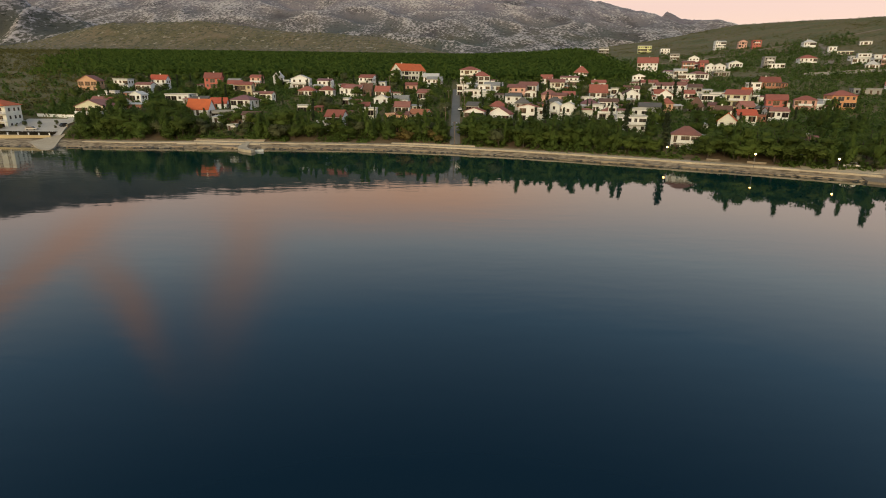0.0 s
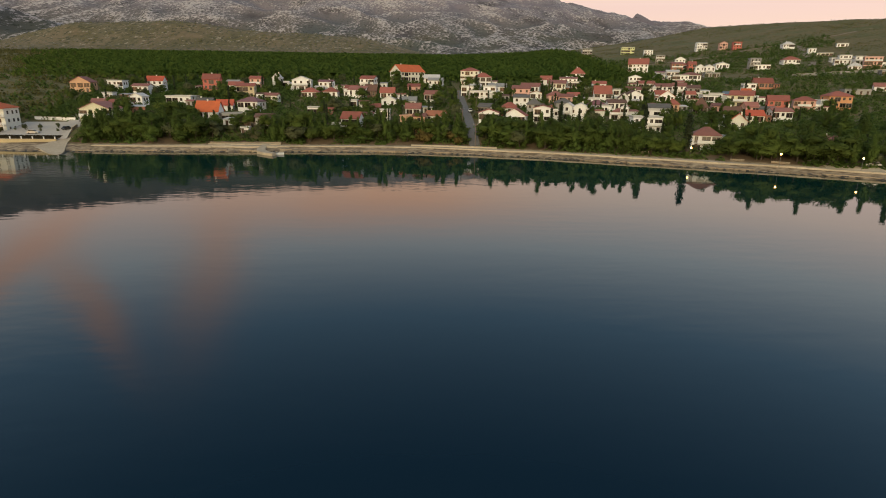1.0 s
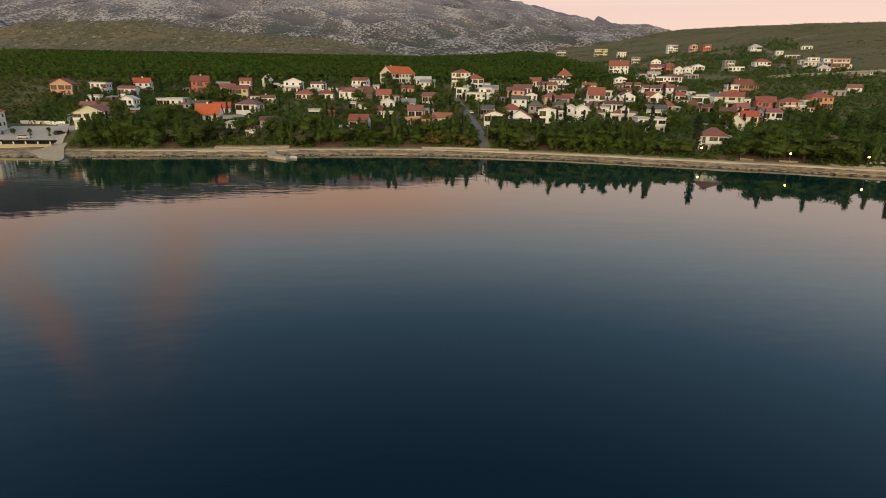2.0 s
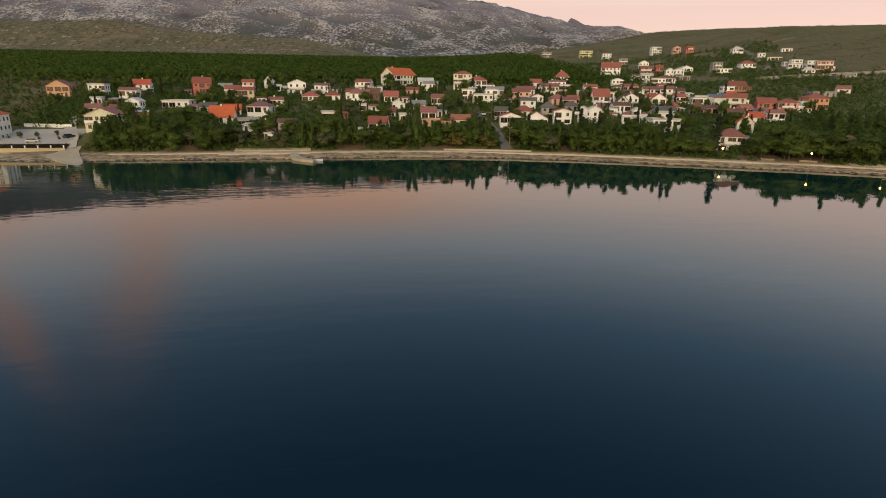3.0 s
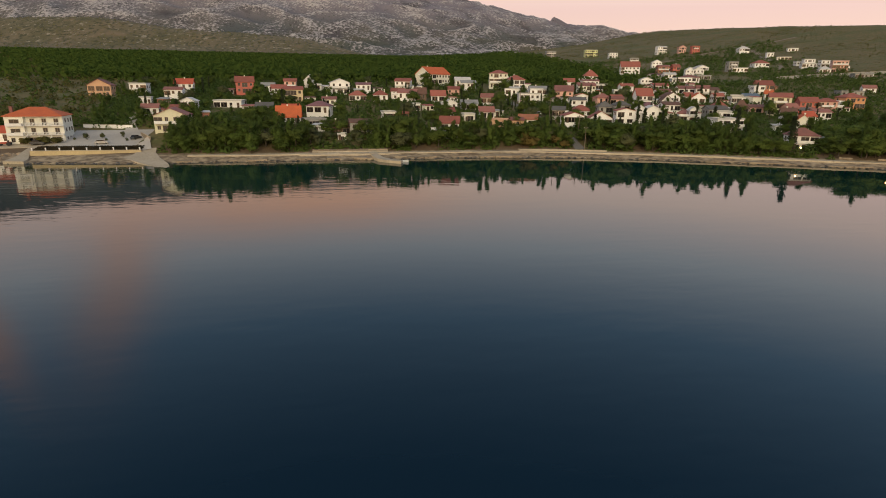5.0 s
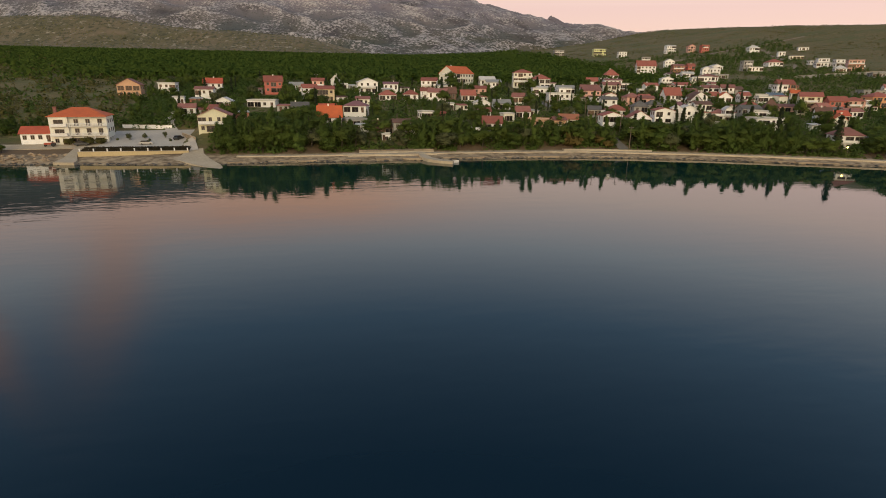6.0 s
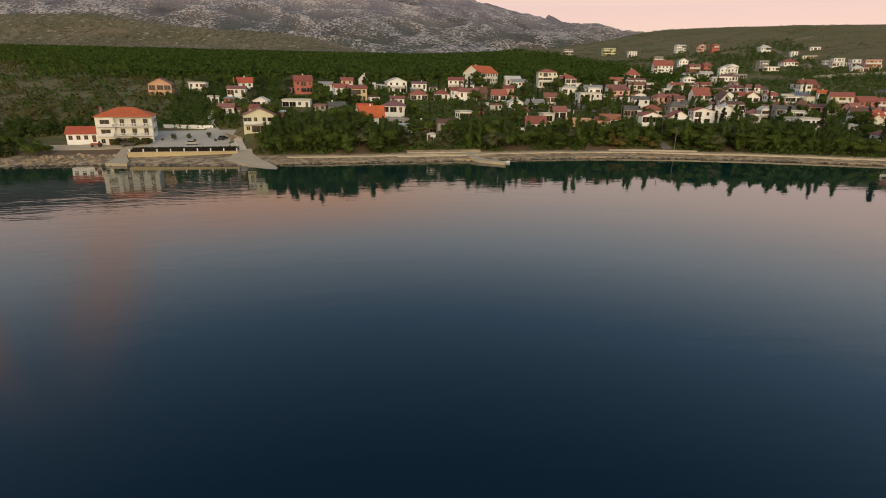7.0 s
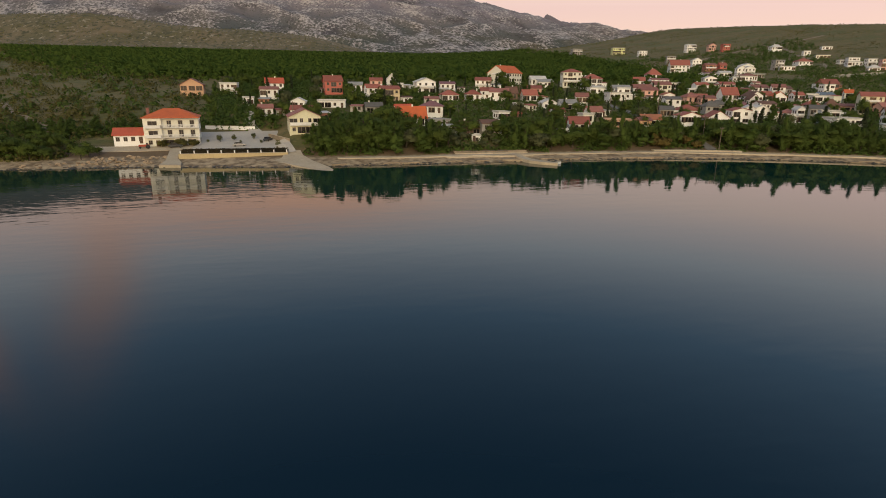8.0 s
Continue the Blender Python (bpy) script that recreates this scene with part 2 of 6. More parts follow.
def rock_material():
    """Karst slopes: scrubby hollows, bare pale outcrops on the spurs, bluish grey distance haze painted in higher up.
    """
    m = bpy.data.materials.new("limestone_slopes")
    m.use_nodes = True
    t = m.node_tree
    b = t.nodes["Principled BSDF"]
    b.inputs["Roughness"].default_value = 0.95
    b.inputs["Specular IOR Level"].default_value = 0.2
    geo = t.nodes.new("ShaderNodeNewGeometry")
    bare = t.nodes.new("ShaderNodeAttribute")
    bare.attribute_name = "bare"

    def math_(op, a, c=0.0):
        n = t.nodes.new("ShaderNodeMath")
        n.operation = op
        for k, v in enumerate((a, c)):
            if isinstance(v, (int, float)):
                n.inputs[k].default_value = v
            else:
                t.links.new(v, n.inputs[k])
        return n.outputs[0]

    def grain(scale, stretch, detail=5, rough=0.6, turn=0.0):
        p, n = t.nodes.new("ShaderNodeMapping"), t.nodes.new("ShaderNodeTexNoise")
        p.inputs["Scale"].default_value = stretch
        p.inputs["Rotation"].default_value = (0, turn, 0)
        n.inputs["Scale"].default_value, n.inputs["Detail"].default_value, n.inputs["Roughness"].default_value = scale, detail, rough
        t.links.new(geo.outputs["Position"], p.inputs[0])
        t.links.new(p.outputs[0], n.inputs["Vector"])
        return n.outputs["Fac"]

    def step_(v, lo, hi):
        r = t.nodes.new("ShaderNodeMapRange")
        r.inputs["From Min"].default_value, r.inputs["From Max"].default_value = lo, hi
        t.links.new(v, r.inputs["Value"])
        return r.outputs[0]

    def over(under, col, f):
        x = t.nodes.new("ShaderNodeMix")
        x.data_type = "RGBA"
        t.links.new(f, x.inputs["Factor"])
        if isinstance(under, tuple):
            x.inputs["A"].default_value = (*under, 1)
        else:
            t.links.new(under, x.inputs["A"])
        x.inputs["B"].default_value = (*col, 1)
        return x.outputs["Result"]

    z = t.nodes.new("ShaderNodeSeparateXYZ")
    t.links.new(geo.outputs["Position"], z.inputs[0])
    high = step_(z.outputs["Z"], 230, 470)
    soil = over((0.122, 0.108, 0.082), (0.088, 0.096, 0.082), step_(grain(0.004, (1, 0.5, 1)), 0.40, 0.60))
    # distance haze, mixed into the colour of the upper slopes
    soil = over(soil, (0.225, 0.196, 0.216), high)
    soil = over(soil, (0.092, 0.082, 0.084), step_(grain(0.0065, (1, 0.4, 1.2), 6), 0.52, 0.66))
    # pale outcrops: slanting ledges, thickest along the spurs
    ledge = math_("ADD", grain(0.078, (1, 0.34, 1.3), 5, 0.68, 0.5), math_("MULTIPLY", math_("SUBTRACT", bare.outputs["Fac"], 0.55), 0.22))
    ledge = math_("ADD", ledge, math_("MULTIPLY", math_("SUBTRACT", grain(0.0045, (1, 0.35, 1), 3), 0.52), 0.36))
    col = over(soil, (0.33, 0.292, 0.285), step_(ledge, 0.515, 0.585))
    col = over(col, (0.50, 0.455, 0.435), step_(ledge, 0.575, 0.67))
    # bushes between the ledges
    bush = math_("SUBTRACT", grain(0.085, (1, 0.35, 1.4), 3, 0.65), math_("MULTIPLY", high, 0.06))
    col = over(col, (0.050, 0.052, 0.038), step_(bush, 0.565, 0.63))
    # the western summits are painted darker, so that the sea reflects them dark
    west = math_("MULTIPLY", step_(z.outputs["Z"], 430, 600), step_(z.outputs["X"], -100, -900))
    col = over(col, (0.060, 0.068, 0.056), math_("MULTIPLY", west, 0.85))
    t.links.new(col, b.inputs["Base Color"])
    bp = t.nodes.new("ShaderNodeBump")
    bp.inputs["Strength"].default_value, bp.inputs["Distance"].default_value = 0.9, 8.0
    t.links.new(ledge, bp.inputs["Height"])
    t.links.new(bp.outputs[0], b.inputs["Normal"])
    return m


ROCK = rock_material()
FOOTHILL = blend_ground("stony_foothill", (((0.165, 0.128, 0.072), 0, 0, 0), ((0.115, 0.098, 0.045), 0.010, 0.42, 0.58), ((0.31, 0.265, 0.195), 0.09, 0.575, 0.64), ((0.060, 0.060, 0.026), 0.12, 0.52, 0.60), ((0.185, 0.135, 0.075), 0.02, 0.58, 0.70)), 0.9, 0.45, 3.0)

# pebbles and sand where the ground comes down to the water
t_ = EARTH.node_tree
b_ = t_.nodes["Principled BSDF"]
g_, s_, r_, x_ = (t_.nodes.new(k) for k in ("ShaderNodeNewGeometry", "ShaderNodeSeparateXYZ", "ShaderNodeMapRange", "ShaderNodeMix"))
p_ = t_.nodes.new("ShaderNodeTexNoise")
p_.inputs["Scale"].default_value, p_.inputs["Detail"].default_value = 0.5, 5
c_ = t_.nodes.new("ShaderNodeValToRGB")
c_.color_ramp.elements[0].color, c_.color_ramp.elements[0].position = (0.15, 0.105, 0.062, 1), 0.35
c_.color_ramp.elements[1].color, c_.color_ramp.elements[1].position = (0.42, 0.325, 0.21, 1), 0.65
x_.data_type = "RGBA"
t_.links.new(g_.outputs["Position"], s_.inputs[0])
t_.links.new(g_.outputs["Position"], p_.inputs["Vector"])
t_.links.new(p_.outputs["Fac"], c_.inputs["Fac"])
r_.inputs["From Min"].default_value, r_.inputs["From Max"].default_value = 1.75, 1.45
t_.links.new(s_.outputs["Z"], r_.inputs["Value"])
t_.links.new(r_.outputs[0], x_.inputs["Factor"])
t_.links.new(b_.inputs["Base Color"].links[0].from_socket, x_.inputs["A"])
t_.links.new(c_.outputs["Color"], x_.inputs["B"])
# reddish pine litter above the beach
l_, k_ = t_.nodes.new("ShaderNodeMapRange"), t_.nodes.new("ShaderNodeMix")
l_.inputs["From Min"].default_value, l_.inputs["From Max"].default_value = 4.2, 2.6
k_.data_type = "RGBA"
k_.inputs["B"].default_value = (0.135, 0.090, 0.050, 1)
t_.links.new(s_.outputs["Z"], l_.inputs["Value"])
t_.links.new(l_.outputs[0], k_.inputs["Factor"])
t_.links.new(x_.inputs["A"].links[0].from_socket, k_.inputs["A"])
t_.links.new(k_.outputs["Result"], x_.inputs["A"])
t_.links.new(x_.outputs["Result"], b_.inputs["Base Color"])

# the sea: nearly still, with faint long ripples
WATER = bpy.data.materials.new("calm_sea")
WATER.use_nodes = True
t_ = WATER.node_tree
b_ = t_.nodes["Principled BSDF"]
b_.inputs["Base Color"].default_value = (0.003, 0.0135, 0.0235, 1)
b_.inputs["Roughness"].default_value = 0.025
b_.inputs["IOR"].default_value = 1.333
g_ = t_.nodes.new("ShaderNodeNewGeometry")
hs = []
for sx, sy, sc, det, amp in ((0.45, 1.0, 0.62, 3, 1.4), (0.35, 1.0, 0.26, 3, 2.2), (0.5, 1.0, 0.06, 2, 3.5)):
    mp, nz, am = (t_.nodes.new(k) for k in ("ShaderNodeMapping", "ShaderNodeTexNoise", "ShaderNodeMath"))
    mp.inputs["Scale"].default_value = (sx, sy, 1)
    nz.inputs["Scale"].default_value, nz.inputs["Detail"].default_value = sc, det
    am.operation = "MULTIPLY"
    am.inputs[1].default_value = amp
    t_.links.new(g_.outputs["Position"], mp.inputs[0])
    t_.links.new(mp.outputs[0], nz.inputs["Vector"])
    t_.links.new(nz.outputs["Fac"], am.inputs[0])
    hs.append(am)
ad = hs[0]
for h_ in hs[1:]:
    a2 = t_.nodes.new("ShaderNodeMath")
    t_.links.new(ad.outputs[0], a2.inputs[0])
    t_.links.new(h_.outputs[0], a2.inputs[1])
    ad = a2
bp = t_.nodes.new("ShaderNodeBump")
calm, some = t_.nodes.new("ShaderNodeTexNoise"), t_.nodes.new("ShaderNodeMapRange")
calm.inputs["Scale"].default_value, calm.inputs["Detail"].default_value = 0.014, 2
some.inputs["From Min"].default_value, some.inputs["From Max"].default_value = 0.42, 0.66
some.inputs["To Min"].default_value, some.inputs["To Max"].default_value = 0.22, 0.62
t_.links.new(g_.outputs["Position"], calm.inputs["Vector"])
t_.links.new(calm.outputs["Fac"], some.inputs["Value"])
# greener shallows towards the shore, with a light breeze on the western part
sp, px_, near_, west_, both_, more_, tint_ = (t_.nodes.new(k) for k in ("ShaderNodeSeparateXYZ", "ShaderNodeMath", "ShaderNodeMapRange", "ShaderNodeMapRange", "ShaderNodeMath", "ShaderNodeMath", "ShaderNodeMix"))
t_.links.new(g_.outputs["Position"], sp.inputs[0])
px_.operation, px_.inputs[1].default_value = "MULTIPLY_ADD", 0.2
t_.links.new(sp.outputs["X"], px_.inputs[0])
t_.links.new(sp.outputs["Y"], px_.inputs[2])
near_.inputs["From Min"].default_value, near_.inputs["From Max"].default_value = 85, 150
near_.interpolation_type = west_.interpolation_type = "SMOOTHSTEP"
t_.links.new(px_.outputs[0], near_.inputs["Value"])
west_.inputs["From Min"].default_value, west_.inputs["From Max"].default_value = 0, -110
t_.links.new(sp.outputs["X"], west_.inputs["Value"])
both_.operation, more_.operation = "MULTIPLY", "MULTIPLY_ADD"
t_.links.new(near_.outputs[0], both_.inputs[0])
t_.links.new(west_.outputs[0], both_.inputs[1])
more_.inputs[1].default_value = 0.85
t_.links.new(both_.outputs[0], more_.inputs[0])
t_.links.new(some.outputs[0], more_.inputs[2])
t_.links.new(more_.outputs[0], bp.inputs["Strength"])
tint_.data_type = "RGBA"
tint_.inputs["A"].default_value, tint_.inputs["B"].default_value = (0.003, 0.0135, 0.0235, 1), (0.003, 0.030, 0.026, 1)
t_.links.new(near_.outputs[0], tint_.inputs["Factor"])
t_.links.new(tint_.outputs["Result"], b_.inputs["Base Color"])
bp.inputs["Distance"].default_value = 0.015
t_.links.new(ad.outputs[0], bp.inputs["Height"])
t_.links.new(bp.outputs[0], b_.inputs["Normal"])


# ---- small builders ----


def part(name, geo, material, parent=None, label="", smooth=False):
    """Links a bmesh or (vertices, faces) as one mesh object, under a thing or a part."""
    me = bpy.data.meshes.new(name)
    if isinstance(geo, bmesh.types.BMesh):
        bmesh.ops.recalc_face_normals(geo, faces=geo.faces)
        geo.to_mesh(me)
        geo.free()
    else:
        me.from_pydata(geo[0], [], geo[1])
    me.materials.append(material)
    if smooth or (isinstance(geo, tuple) and len(geo) == 3):
        me.polygons.foreach_set("use_smooth", [True] * len(me.polygons))
    if isinstance(geo, tuple) and len(geo) == 3:
        me.normals_split_custom_set_from_vertices(geo[2])
    ob = new(name, me)
    if parent:
        ob.parent = parent
    if label:
        ob["label"] = label
    return ob


def share(name, mesh, parent, m):
    """Another object on a mesh that exists."""
    ob = new(name, mesh)
    ob.parent = parent
    ob.matrix_basis = m
    return ob


def thing(name, m, label, category, group="", kind=""):
    ob = new(name)
    ob.matrix_basis = m
    return tagged(ob, label, category, group, kind)


def box(bm, x0, x1, y0, y1, z0, z1):
    v = [bm.verts.new(p) for p in ((x0, y0, z0), (x1, y0, z0), (x1, y1, z0), (x0, y1, z0), (x0, y0, z1), (x1, y0, z1), (x1, y1, z1), (x0, y1, z1))]
    for f in ((0, 3, 2, 1), (4, 5, 6, 7), (0, 1, 5, 4), (1, 2, 6, 5), (2, 3, 7, 6), (3, 0, 4, 7)):
        bm.faces.new([v[i] for i in f])
    return bm


def boxes(*rows, bevel=0.0):
    bm = bmesh.new()
    for r in rows:
        box(bm, *r)
    if bevel:
        bmesh.ops.bevel(bm, geom=list(bm.edges), offset=bevel, segments=1, affect="EDGES")
    return bm


def tube(bm, a, b, ra, rb, n=8):
    a, b = Vector(a), Vector(b)
    q = (b - a).to_track_quat("Z", "Y")
    rings = []
    for c, r in ((a, ra), (b, rb)):
        rings.append([bm.verts.new(c + q @ Vector((r * math.cos(2 * math.pi * i / n), r * math.sin(2 * math.pi * i / n), 0))) for i in range(n)])
    for i in range(n):
        j = (i + 1) % n
        bm.faces.new((rings[0][i], rings[0][j], rings[1][j], rings[1][i]))
    bm.faces.new(list(reversed(rings[0])))
    bm.faces.new(rings[1])
    return bm


def tubes(*rows):
    bm = bmesh.new()
    for r in rows:
        tube(bm, *r)
    return bm


def prism(pts, z0, z1):
    """An upright slab with the outline pts."""
    bm = bmesh.new()
    lo, hi = ([bm.verts.new((x, y, z)) for x, y in pts] for z in (z0, z1))
    bm.faces.new(list(reversed(lo)))
    bm.faces.new(hi)
    for i in range(len(pts)):
        j = (i + 1) % len(pts)
        bm.faces.new((lo[i], lo[j], hi[j], hi[i]))
    return bm


# ---- the lie of the land ----


def lerp(a, b, k):
    return a + (b - a) * k


def ramp(v, a, b):
    k = min(1.0, max(0.0, (v - a) / (b - a)))
    return k * k * (3 - 2 * k)


def curve(v, pts):
    """Straight pieces between (v, value) pairs."""
    if v <= pts[0][0]:
        return pts[0][1]
    for (a, p), (b, q) in zip(pts, pts[1:]):
        if v <= b:
            return lerp(p, q, (v - a) / (b - a))
    return pts[-1][1]


SHORE = ((-2000, 190), (-400, 196), (-230, 201), (-190, 202), (-150, 196), (-110, 197), (-40, 199.5), (-15, 197.5), (5, 193), (25, 186), (45, 177), (65, 167.5), (90, 155), (115, 141), (150, 122), (260, 66), (600, -60), (2000, -400))
BEACH = ((-60, -9), (-12, -2.2), (-2, -0.5), (0, 0.0), (2.5, 0.55), (6, 1.1), (13, 1.7), (20, 3.0), (60, 6.0))


def shore(x):
    """How far off the waterline lies at x."""
    return curve(x, SHORE)


def ground_z(x, y):
    """The lie of the land, with the level cut for the car park."""
    if 210 < y < 252 and -176 < x < -147:
        k = ramp(y, 210, 215) * (1 - ramp(y, 247, 252))
        x = lerp(x, lerp(-176, -147, ramp(x, -152.5, -147)), k)
    return land_z(x, y)


def land_z(x, y):
    s = (y - shore(x)) * (0.9 if x > 0 else 1.0)
    low = curve(s, BEACH)
    town = 0.118 * (y - 166) if y < 380 else 25.25 + 0.075 * (min(y, 760) - 380) + 0.05 * max(0, y - 760)
    town -= 3.2 * (1 - ramp(x, -172, -150)) * (1 - ramp(abs(y - 222), 12, 50))
    town = max(town, 2.4 + 0.035 * s)
    z = lerp(low, town, ramp(s, 9, 34))
    u = x + 0.2 * (y - 500)
    if u > 80:
        z += min(98 * (min(u, 620) - 80) ** 2 / 640 ** 2, 57) * (1 - ramp(y, 950, 1280))
    return z


RIDGE = ((-6000, 1300), (-3800, 1150), (-3150, 1020), (-2500, 960), (-1700, 880), (-1000, 835), (0, 790), (600, 745), (892, 690), (1029, 668), (1263, 630), (1430, 596), (1577, 552), (1690, 534), (1735, 585), (1765, 578), (1810, 530), (2048, 506), (2408, 463), (3500, 380), (7000, 280))
FOOT = ((-1700, 60), (-1262, 80), (-1161, 104), (-911, 171), (-610, 171), (-496, 156), (-136, 137), (1, 104), (90, 84))


def spurs(x, y):
    """Rounded spurs and the smaller knolls on them."""
    wx, wy = x + 90 * noise.noise((x * 0.002, y * 0.002, 8)), y + 130 * noise.noise((x * 0.002, y * 0.002, 5))
    a = 0.5 - 1.7 * abs(noise.noise((wx * 0.0021 + 0.0008 * wy, wy * 0.0013, 3)))
    b = 0.45 - 1.6 * abs(noise.noise((wx * 0.0062, wy * 0.0040, 6)))
    return a, b


def far_z(x, y):
    """Foothill and mountain behind the pine wood."""
    base = ground_z(x, min(y, 1290)) + 0.02 * max(0, y - 1290)
    z = base
    if y < 2400:
        crest = curve(x, FOOT) - 84
        z += max(0, crest) * math.exp(-((y - 1650) / 190) ** 2) * (1 + 0.10 * noise.noise((x * 0.01, y * 0.01, 0)))
    if y > 1850:
        k = min(1.0, (y - 1850) / 2750)
        top = curve(x, RIDGE) + (20 * noise.fractal((x * 0.011, 4.0, 1.0), 0.6, 2.1, 6) + 16 * max(0, noise.noise((x * 0.03, 1.0, 2.0)))) * ramp(y, 3900, 4500)
        rise = (top - base) * k ** 1.5
        rough, fine = spurs(x, y)
        z += rise + (rough * 95 + fine * 26) * (0.25 + 0.75 * k ** 0.6) * ramp(y, 1850, 2050) * (1 - 0.8 * ramp(y, 3700, 4550))
        # the low rocky spur in the west
        z += 175 * math.exp(-((x + 1830) / 430) ** 2 - ((y - 2150) / 260) ** 2) * (1 + 0.8 * fine)
        z -= 0.5 * max(0, y - 4600)
    return z


def sheet(name, cols, rows, at, material, label, category):
    nx, ny = len(cols), len(rows)
    verts = [at(c, r) for r in rows for c in cols]
    faces = [(j * nx + i, j * nx + i + 1, (j + 1) * nx + i + 1, (j + 1) * nx + i) for j in range(ny - 1) for i in range(nx - 1)]
    return tagged(part(name, (verts, faces), material, smooth=True), label, category, kind="structure")


def spread(a, b, step):
    n = max(1, round(abs(b - a) / step))
    return [a + (b - a) * i / n for i in range(n)]


X_COLS = spread(-1900, -300, 40) + spread(-300, 260, 3.5) + spread(260, 600, 12) + spread(600, 2300, 45) + [2300]
S_ROWS = [-60, -30, -12, -6, -3, -1.5, -0.5, 0.5, 1.5, 3, 4.5, 6, 8, 10, 13, 16, 20, 25, 30, 36, 43, 50, 60, 70, 80, 95, 110, 130, 150, 175, 200, 230, 260]


def ground_at(x, row):
    s, k = row
    y = shore(x) + s if k == 0 else lerp(shore(x) + 260, 1300, k)
    z = ground_z(x, y)
    if s > 14 or k:
        z += 0.08 * noise.fractal((x * 0.03, y * 0.03, 0), 1.0, 2.0, 3) * ramp(s, 14, 40) if not k else 0.9 * noise.fractal((x * 0.02, y * 0.02, 0), 1.0, 2.0, 3)
    return (x, y, z)


sheet("ground", X_COLS, [(s, 0) for s in S_ROWS] + [(300, (i / 46) ** 1.1) for i in range(1, 47)], ground_at, EARTH, "dry grass and bare earth rising from a pebble shore", "ground")
sheet("foothill", [-1 + 2.3 * i / 300 for i in range(301)], [1230 + 8 * j for j in range(79)], lambda c, y: (c * (y + 900), y, far_z(c * (y + 900), y) - 3.0 * (1 - ramp(y, 1250, 1330))), FOOTHILL, "olive-brown stony foothill with sparse scrub", "hill")
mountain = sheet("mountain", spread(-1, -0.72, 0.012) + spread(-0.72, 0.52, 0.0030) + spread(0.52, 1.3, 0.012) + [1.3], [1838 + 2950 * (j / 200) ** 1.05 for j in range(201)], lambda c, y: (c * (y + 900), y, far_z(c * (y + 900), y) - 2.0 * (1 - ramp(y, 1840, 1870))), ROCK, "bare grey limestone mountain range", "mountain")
bare = mountain.data.attributes.new("bare", "FLOAT", "POINT")
bare.data.foreach_set("value", [min(1.0, max(0.0, 0.45 + 0.8 * spurs(v.co.x, v.co.y)[1] + 0.5 * spurs(v.co.x, v.co.y)[0])) for v in mountain.data.vertices])
tagged(part("sea", ([(-9000, -9000, 0), (9000, -9000, 0), (9000, 420, 0), (-9000, 420, 0)], [(0, 1, 2, 3)]), WATER), "calm dark blue sea reflecting a rosy evening sky", "sea", kind="structure")

# ---- houses ----
rnd = random.Random(7)
PLOTS = []  # x, y, eave, width, depth, turn, wall
HOMES = []  # x, y, half width, height that trees in front must keep below, depth


def window_meshes(w, h):
    """A frame with a mullion, in one piece, and the glass behind it."""
    b, bm = 0.09, bmesh.new()
    xs, zs = (-w / 2, -w / 2 + b, -0.04, 0.04, w / 2 - b, w / 2), (0, b, h - b, h)
    grid = {(i, j): bm.verts.new((x, 0.05, z)) for i, x in enumerate(xs) for j, z in enumerate(zs)}
    cells = [bm.faces.new((grid[i, j], grid[i + 1, j], grid[i + 1, j + 1], grid[i, j + 1])) for i in range(5) for j in range(3) if not (j == 1 and i in (1, 3))]
    out = bmesh.ops.extrude_face_region(bm, geom=cells)
    bmesh.ops.translate(bm, verts=[v for v in out["geom"] if isinstance(v, bmesh.types.BMVert)], vec=(0, -0.12, 0))
    a = part("window", bm, WOODWORK)
    p = part("pane", boxes((-w / 2 + 0.05, w / 2 - 0.05, -0.03, 0.04, 0.05, h - 0.05)), GLASS)
    out = a.data, p.data
    bpy.data.objects.remove(a)
    bpy.data.objects.remove(p)
    return out


# the 2.7 m wide one draws the shade inside loggias as dark glass
WIN, TALL, WIDE, OPEN_SHADE, FRENCH = window_meshes(1.15, 1.35), window_meshes(1.1, 2.15), window_meshes(2.3, 1.5), window_meshes(2.7, 2.1), window_meshes(1.35, 2.25)


def add_window(parent, meshes, m):
    w = share("window", meshes[0], parent, m)
    share("pane", meshes[1], w, Matrix())
    return w


